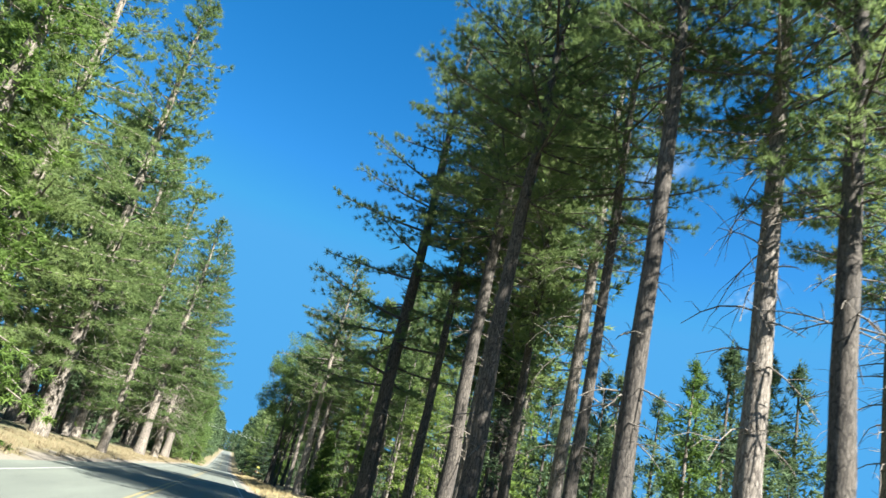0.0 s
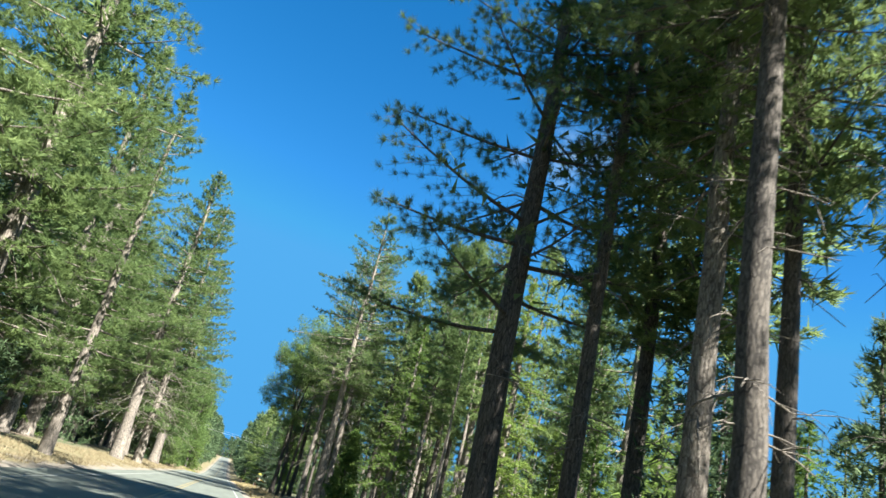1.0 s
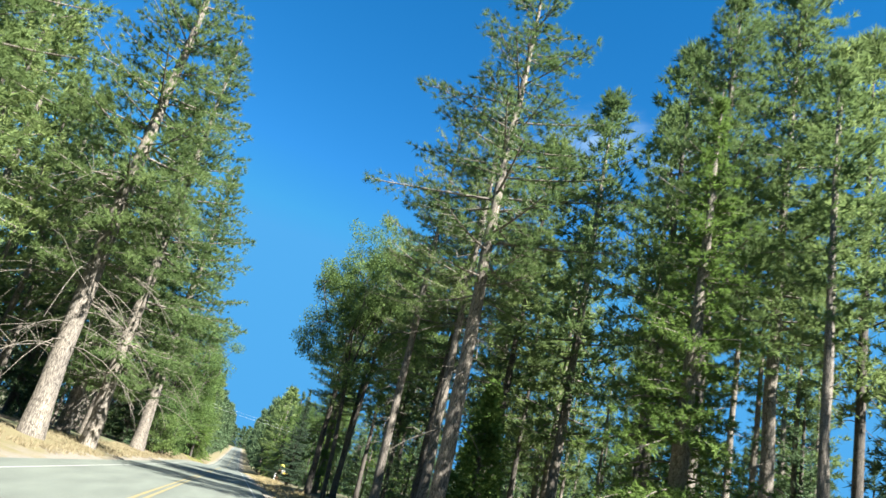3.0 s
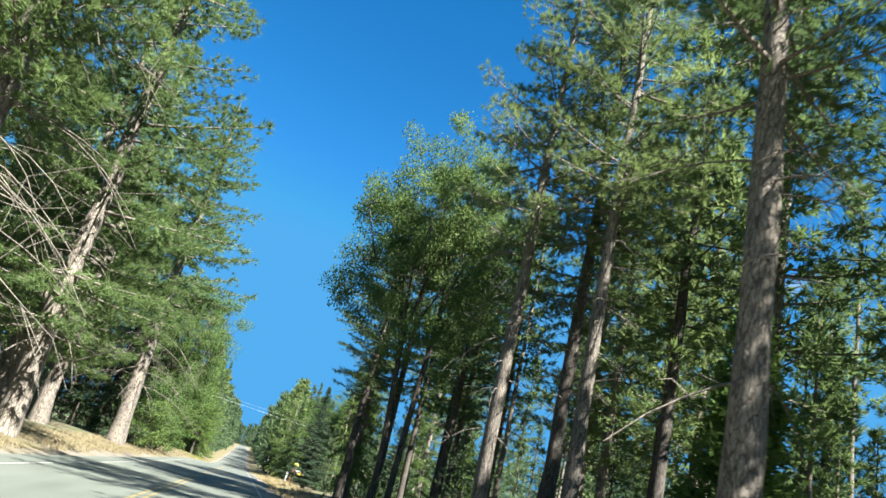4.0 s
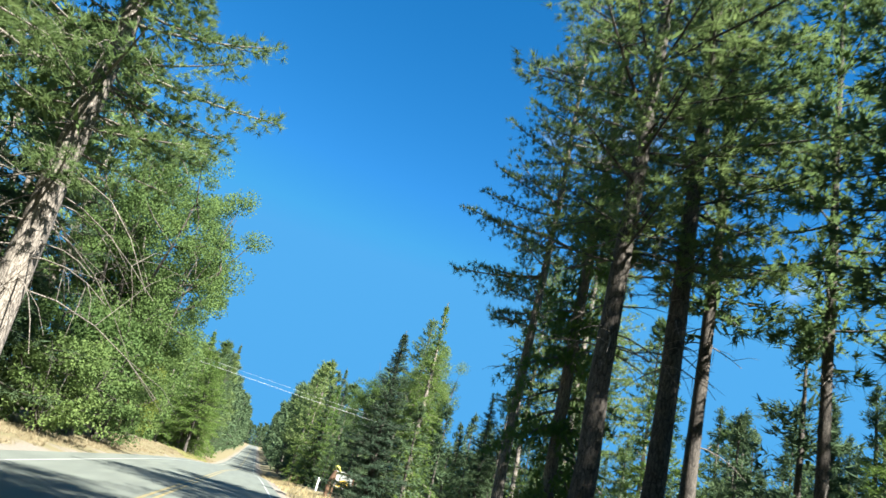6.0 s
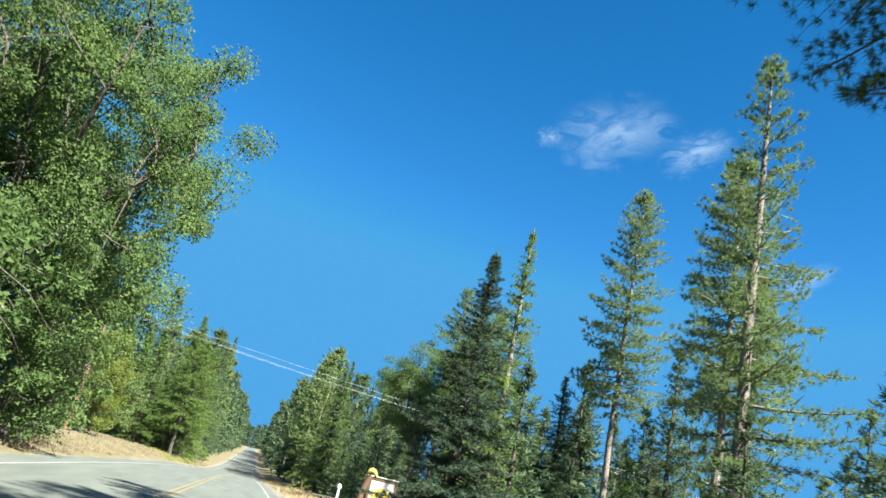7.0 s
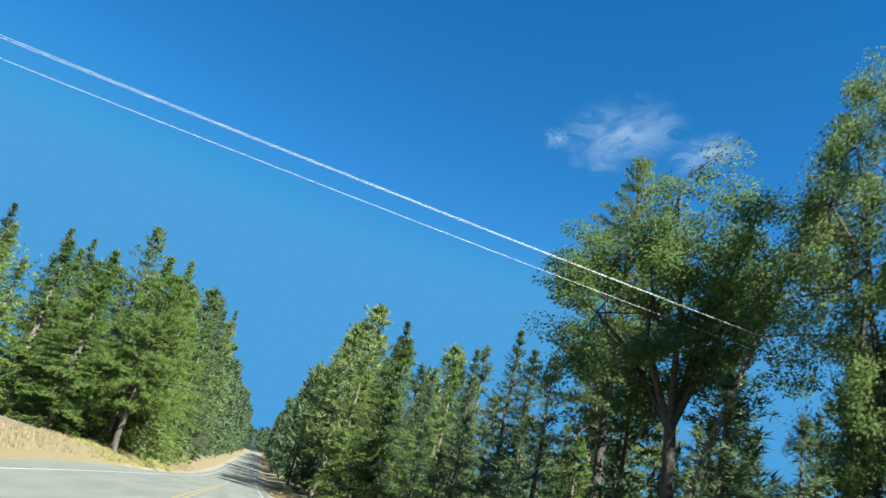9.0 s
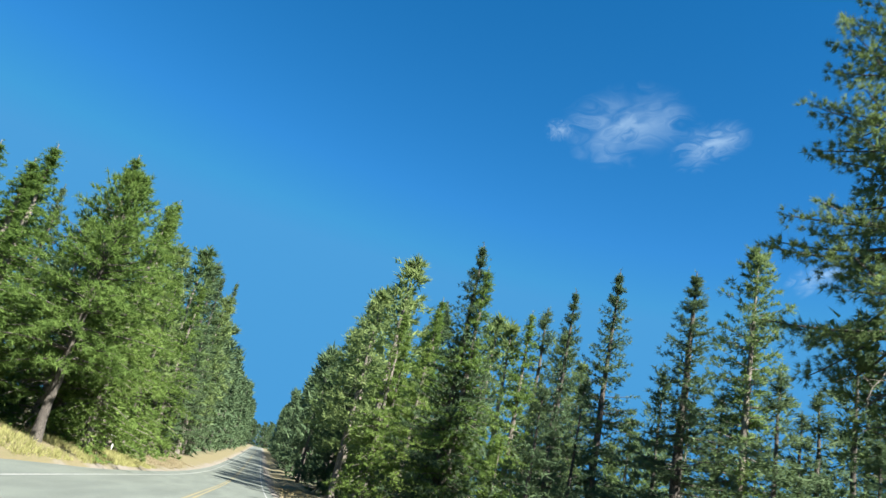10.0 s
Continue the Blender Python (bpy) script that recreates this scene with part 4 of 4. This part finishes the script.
def boxed(size, at, bevel=0.01):
    bm = bmesh.new()
    bmesh.ops.create_cube(bm, size=1.0)
    bmesh.ops.scale(bm, vec=size, verts=bm.verts)
    bmesh.ops.bevel(bm, geom=bm.edges[:], offset=min(bevel, min(size) * 0.3), segments=1, affect="EDGES")
    bmesh.ops.translate(bm, vec=at, verts=bm.verts)
    return bm


def bm_part(name, bm, mat, parent, label=""):
    me = bpy.data.meshes.new(name)
    bm.to_mesh(me)
    bm.free()
    me.materials.append(mat)
    return part(name, me, parent, label)


def notice_board(x, y, turn):
    """A framed roadside board with a pale face and a yellow half-round dial."""
    ob = new("notice_board")
    for sx in (-0.82, 0.82):
        bm_part("post", boxed((0.13, 0.13, 2.4), (sx, 0, 1.0)), BROWN_WOOD, ob)
    bm_part("frame", boxed((1.78, 0.07, 0.09), (0, -0.02, 2.10)), BROWN_WOOD, ob)
    bm_part("rail", boxed((1.60, 0.07, 0.09), (0, -0.02, 0.86)), BROWN_WOOD, ob)
    bm_part("roof_cap", boxed((2.02, 0.22, 0.05), (0, 0, 2.25)), WHITE_POST, ob, "pale weathered cap board")
    panel = bm_part("panel", boxed((1.49, 0.03, 1.13), (0, 0, 1.48)), PANEL_WHITE, ob, "pale painted panel")
    bm = bmesh.new()
    n = 20
    ring = [(0.62 * math.cos(math.pi * i / n), 0.62 * math.sin(math.pi * i / n)) for i in range(n + 1)]
    front = [bm.verts.new((a, -0.030, 1.0 + b)) for a, b in ring]
    back = [bm.verts.new((a, -0.014, 1.0 + b)) for a, b in ring]
    bm.faces.new(front)
    bm.faces.new(back[::-1])
    for i in range(n + 1):
        j = (i + 1) % (n + 1)
        bm.faces.new((front[j], front[i], back[i], back[j]))
    bm_part("dial", bm, PANEL_YELLOW, panel, "yellow half-round dial")
    bm_part("pointer", boxed((0.05, 0.012, 0.5), (0.1, -0.040, 1.25)), BROWN_WOOD, panel)
    ob.matrix_basis = pose(x, y, gz(x, y), 0, 0, turn)
    tagged(ob, "brown framed roadside board with yellow dial", "sign")


def cutout_board(x, y, turn):
    """A plain rounded board that stands beside the notice board."""
    ob = new("cutout_board")
    s = np.linspace(0, 1, 9)
    pts = np.stack([-0.05 + 0.45 * s ** 3, 0 * s, -0.3 + 2.6 * s], 1)
    v, f = lathe(pts, 0.16 + 0.05 * np.sin(s * 3.0), 8)
    part("post", mesh_of("cutout_post", v, f, BROWN_WOOD, True), ob)
    a = np.linspace(0, 1, 7)
    cap = np.stack([0.05 + 0.70 * a, 0 * a, 2.25 + 0.35 * np.sin(a * math.pi)], 1)
    v, f = lathe(cap, 0.06 + 0.13 * np.sin(a * math.pi), 10)
    part("rounded_top", mesh_of("cutout_top", v, f, MOSS, True), ob, "yellow-green rounded top")
    ob.matrix_basis = pose(x, y, gz(x, y), 0, 0, turn)
    tagged(ob, "plain rounded board with yellow-green top", "sign")


def marker_post(x, y):
    ob = new("marker_post")
    v, f = lathe(np.array([[0, 0, -0.3], [0, 0, 0.9], [0, 0, 1.0]]), [0.10, 0.10, 0.085], 12)
    part("post", mesh_of("marker_stem", v, f, WHITE_POST, True), ob)
    v, f = lathe(np.array([[0, 0, 1.0], [0, 0, 1.06], [0, 0, 1.22], [0, 0, 1.34], [0, 0, 1.38]]), [0.16, 0.18, 0.17, 0.09, 0.01], 12)
    part("cap", mesh_of("marker_cap", v, f, WHITE_POST, True), ob)
    ob.matrix_basis = pose(x, y, gz(x, y))
    tagged(ob, "short white capped marker post on the verge", "post")


def tee_post(x, y):
    ob = new("tee_post")
    bm_part("post", boxed((0.09, 0.09, 1.7), (0, 0, 0.55)), WHITE_POST, ob)
    bm_part("crossbar", boxed((0.62, 0.05, 0.14), (0, -0.07, 1.33)), WHITE_POST, ob)
    ob.matrix_basis = pose(x, y, gz(x, y))
    tagged(ob, "small white T-shaped roadside post", "post")


notice_board(8.2, 181.2, -12)
cutout_board(7.0, 181.4, -12)
marker_post(7.4, 196.4)
tee_post(-11.1, 261.0)
for px, py, ph in ((4.6, 199.5, 1.3), (5.6, 204.0, 1.2), (9.6, 183.5, 1.1)):
    stake = new("wooden_stake")
    bm_part("stake", boxed((0.07, 0.07, ph + 0.3), (0, 0, ph / 2 - 0.15)), BROWN_WOOD, stake)
    stake.matrix_basis = pose(px, py, gz(px, py), 0, 4, 20)
    tagged(stake, "weathered wooden stake in the verge", "stake", "stakes by the board")


def snag(x, y, top_x, height):
    """A dead leaning stem, broken off at the top."""
    r = np.random.default_rng(44)
    ob = new("dead_snag")
    s = np.linspace(0, 1, 8)
    pts = np.stack([(top_x - x) * s, 0.3 * np.sin(s * 3), -0.5 + (height + 0.5) * s], 1)
    v, f = lathe(pts, 0.17 * (1 - 0.65 * s), 8, r, 0.06)
    part("stem", mesh_of("snag_stem", v, f, DEADWOOD, True), ob)
    for i in range(7):
        k = pts[3 + i % 4] + r.normal(size=3) * 0.02
        d = np.array([r.normal(), r.normal(), r.uniform(0.1, 0.9)])
        L = r.uniform(0.5, 1.8)
        v, f = lathe(np.stack([k, k + d * L * 0.4, k + d * L * 0.7 + np.array([0, 0, -0.15])]), [0.045, 0.03, 0.01], 5)
        part("dead_limb", mesh_of("snag_limb", v, f, DEADWOOD, True), ob)
    ob.matrix_basis = pose(x, y, gz(x, y))
    tagged(ob, "pale dead leaning tree stem between the oaks", "dead tree")


snag(11.4, 196.0, 15.9, 12.7)


# ---- overhead lines across the road ----
def wire_z(x, z0):
    return z0 - 0.066 * x + 0.00045 * x * x


WIRES = ((193.6, 0.030, 9.11), (194.9, 0.035, 9.70), (195.2, 0.028, 9.23))
for y0, slope, z0 in WIRES:
    xs = np.linspace(-13.4, 46, 50)
    pts = np.stack([xs, y0 + slope * xs, [wire_z(x, z0) for x in xs]], 1)
    v, f = lathe(pts, np.full(50, 0.0044), 5)
    ob = new("overhead_wire", mesh_of("overhead_wire", v, f, ALUMINIUM, True))
    tagged(ob, "bright aluminium overhead wire crossing the road", "wire", "overhead wires")
for px, py in ((-13.4, 194.0), (46.0, 196.2)):
    top = wire_z(px, 9.15)
    ob = new("utility_pole")
    v, f = lathe(np.array([[0, 0, -0.8], [0, 0, top * 0.5], [0, 0, top - gz(px, py) + 0.45]]), [0.17, 0.15, 0.11], 12)
    part("pole", mesh_of("pole_shaft", v, f, POLE_WOOD, True), ob)
    arm = bm_part("crossarm", boxed((0.12, 2.6, 0.12), (0.0, 0, top - gz(px, py) - 0.20)), POLE_WOOD, ob)
    for y0, slope, z0 in WIRES:
        foot = top - gz(px, py) - 0.14
        v, f = lathe(np.array([[0, 0, foot], [0, 0, foot + 0.05], [0, 0, foot + 0.09], [0, 0, wire_z(px, z0) - gz(px, py)]]) + np.array([0, y0 + slope * px - py, 0]), [0.02, 0.055, 0.04, 0.025], 10)
        part("insulator", mesh_of("insulator", v, f, ALUMINIUM, True), arm, "pale insulator holding a wire")
    ob.matrix_basis = pose(px, py, gz(px, py))
    tagged(ob, "weathered wooden utility pole among the trees", "pole", "utility poles")


# ---- dry grass on the verges ----
def grass(name, x_lo, x_hi, n, y0, y1, tall, cols, label, seed):
    r = np.random.default_rng(seed)
    m, nt, bsdf, out = material(name)
    geo = nt.nodes.new("ShaderNodeNewGeometry")
    c = ramp(nt, geo.outputs["Random Per Island"], [(0.0, cols[0]), (0.55, cols[1]), (1.0, cols[2])])
    nt.links.new(c.outputs[0], bsdf.inputs["Base Color"])
    bsdf.inputs["Roughness"].default_value = 0.8
    ys = r.uniform(y0, y1, n)
    spots = []
    for y in ys:
        u = r.uniform() ** 0.8
        x = x_lo(y) + (x_hi(y) - x_lo(y)) * u
        if noise.noise(Vector((x * 0.35, y * 0.35, 3.0))) < -0.12:
            continue
        spots.append((x, y, gz(x, y) - 0.02))
    c = np.array(spots)
    v, f = blades(r, c, np.tile([0, 0, 1.0], (len(c), 1)), 6, tall, 0.014, 0.4, 0.9)
    ob = new(name, mesh_of(name, v, f, m))
    tagged(ob, label, "grass", kind="stuff")


STRAW = ((0.12, 0.096, 0.050), (0.185, 0.15, 0.085), (0.24, 0.20, 0.125))
grass("dry_grass", lambda y: road_left(y) - 5.0, lambda y: road_left(y) - 0.7, 11000, 5, 300, 0.24, STRAW, "dry straw-coloured grass on the roadside bank", 5)
grass("green_grass", lambda y: road_left(y) - 4.0, lambda y: road_left(y) - 0.5, 5200, 229, 262, 0.30,
      ((0.11, 0.12, 0.035), (0.19, 0.19, 0.06), (0.28, 0.26, 0.10)), "olive green grass patch beside the road", 6)
grass("verge_weeds", lambda y: ROAD_R + 0.6, lambda y: ROAD_R + 4.5, 4000, 20, 300, 0.40,
      ((0.16, 0.135, 0.065), (0.27, 0.215, 0.105), (0.38, 0.31, 0.165)), "dry weeds on the right-hand verge", 8)


# ---- thin cloud far off ----
def cloud(name, toward, far, width, height, seed, roll, strength):
    m, nt, bsdf, out = material(name)
    tc = nt.nodes.new("ShaderNodeTexCoord")
    n = node(nt, "ShaderNodeTexNoise", [(tc.outputs["Generated"], "Vector")], Scale=2.9, Detail=5.0, Roughness=0.5, Distortion=0.5)
    mp = nt.nodes.new("ShaderNodeMapping")
    mp.inputs["Location"].default_value = (-1, -1, 0)
    mp.inputs["Scale"].default_value = (2, 2, 0)
    nt.links.new(tc.outputs["Generated"], mp.inputs[0])
    g = nt.nodes.new("ShaderNodeTexGradient")
    g.gradient_type = "SPHERICAL"
    nt.links.new(mp.outputs[0], g.inputs[0])
    k = nt.nodes.new("ShaderNodeMath")
    k.operation = "MULTIPLY"
    nt.links.new(n.outputs[0], k.inputs[0])
    nt.links.new(g.outputs[0], k.inputs[1])
    mr = nt.nodes.new("ShaderNodeMapRange")
    mr.interpolation_type = "SMOOTHSTEP"
    mr.inputs["From Min"].default_value = 0.12
    mr.inputs["From Max"].default_value = 0.60
    mr.inputs["To Max"].default_value = strength
    nt.links.new(k.outputs[0], mr.inputs[0])
    # the wisp glows by itself in place of sunlight on it
    em = nt.nodes.new("ShaderNodeEmission")
    em.inputs[0].default_value = (0.66, 0.86, 1.0, 1)
    em.inputs[1].default_value = 0.30
    tr = nt.nodes.new("ShaderNodeBsdfTransparent")
    mx = nt.nodes.new("ShaderNodeMixShader")
    nt.links.new(mr.outputs[0], mx.inputs[0])
    nt.links.new(tr.outputs[0], mx.inputs[1])
    nt.links.new(em.outputs[0], mx.inputs[2])
    nt.links.new(mx.outputs[0], out.inputs[0])
    r = np.random.default_rng(seed)
    k = 24
    v, f = [], []
    for j in range(k + 1):
        for i in range(k + 1):
            v.append(((i / k - 0.5) * width, (j / k - 0.5) * height, 40 * noise.noise(Vector((i * 0.3, j * 0.3, seed)))))
    for j in range(k):
        for i in range(k):
            a = j * (k + 1) + i
            f.append([a, a + 1, a + k + 2, a + k + 1])
    ob = new(name, mesh_of(name, v, f, m, True))
    d = Vector(toward).normalized()
    ob.matrix_basis = look(Vector((0, 120, 0)) + d * far, Vector((0, 120, 0)), roll)
    ob.visible_shadow = False
    tagged(ob, "thin white wisp of cloud in the blue sky", "cloud", "wisps of cloud", kind="structure")


cloud("cloud", (0.325, 0.800, 0.500), 3200, 780, 470, 3, -20, 0.36)
cloud("cloud", (0.424, 0.762, 0.488), 3200, 480, 260, 9, -24, 0.38)
cloud("cloud", (0.254, 0.836, 0.487), 3200, 180, 150, 5, -10, 0.30)
cloud("cloud", (0.575, 0.740, 0.350), 3200, 420, 170, 14, -28, 0.36)
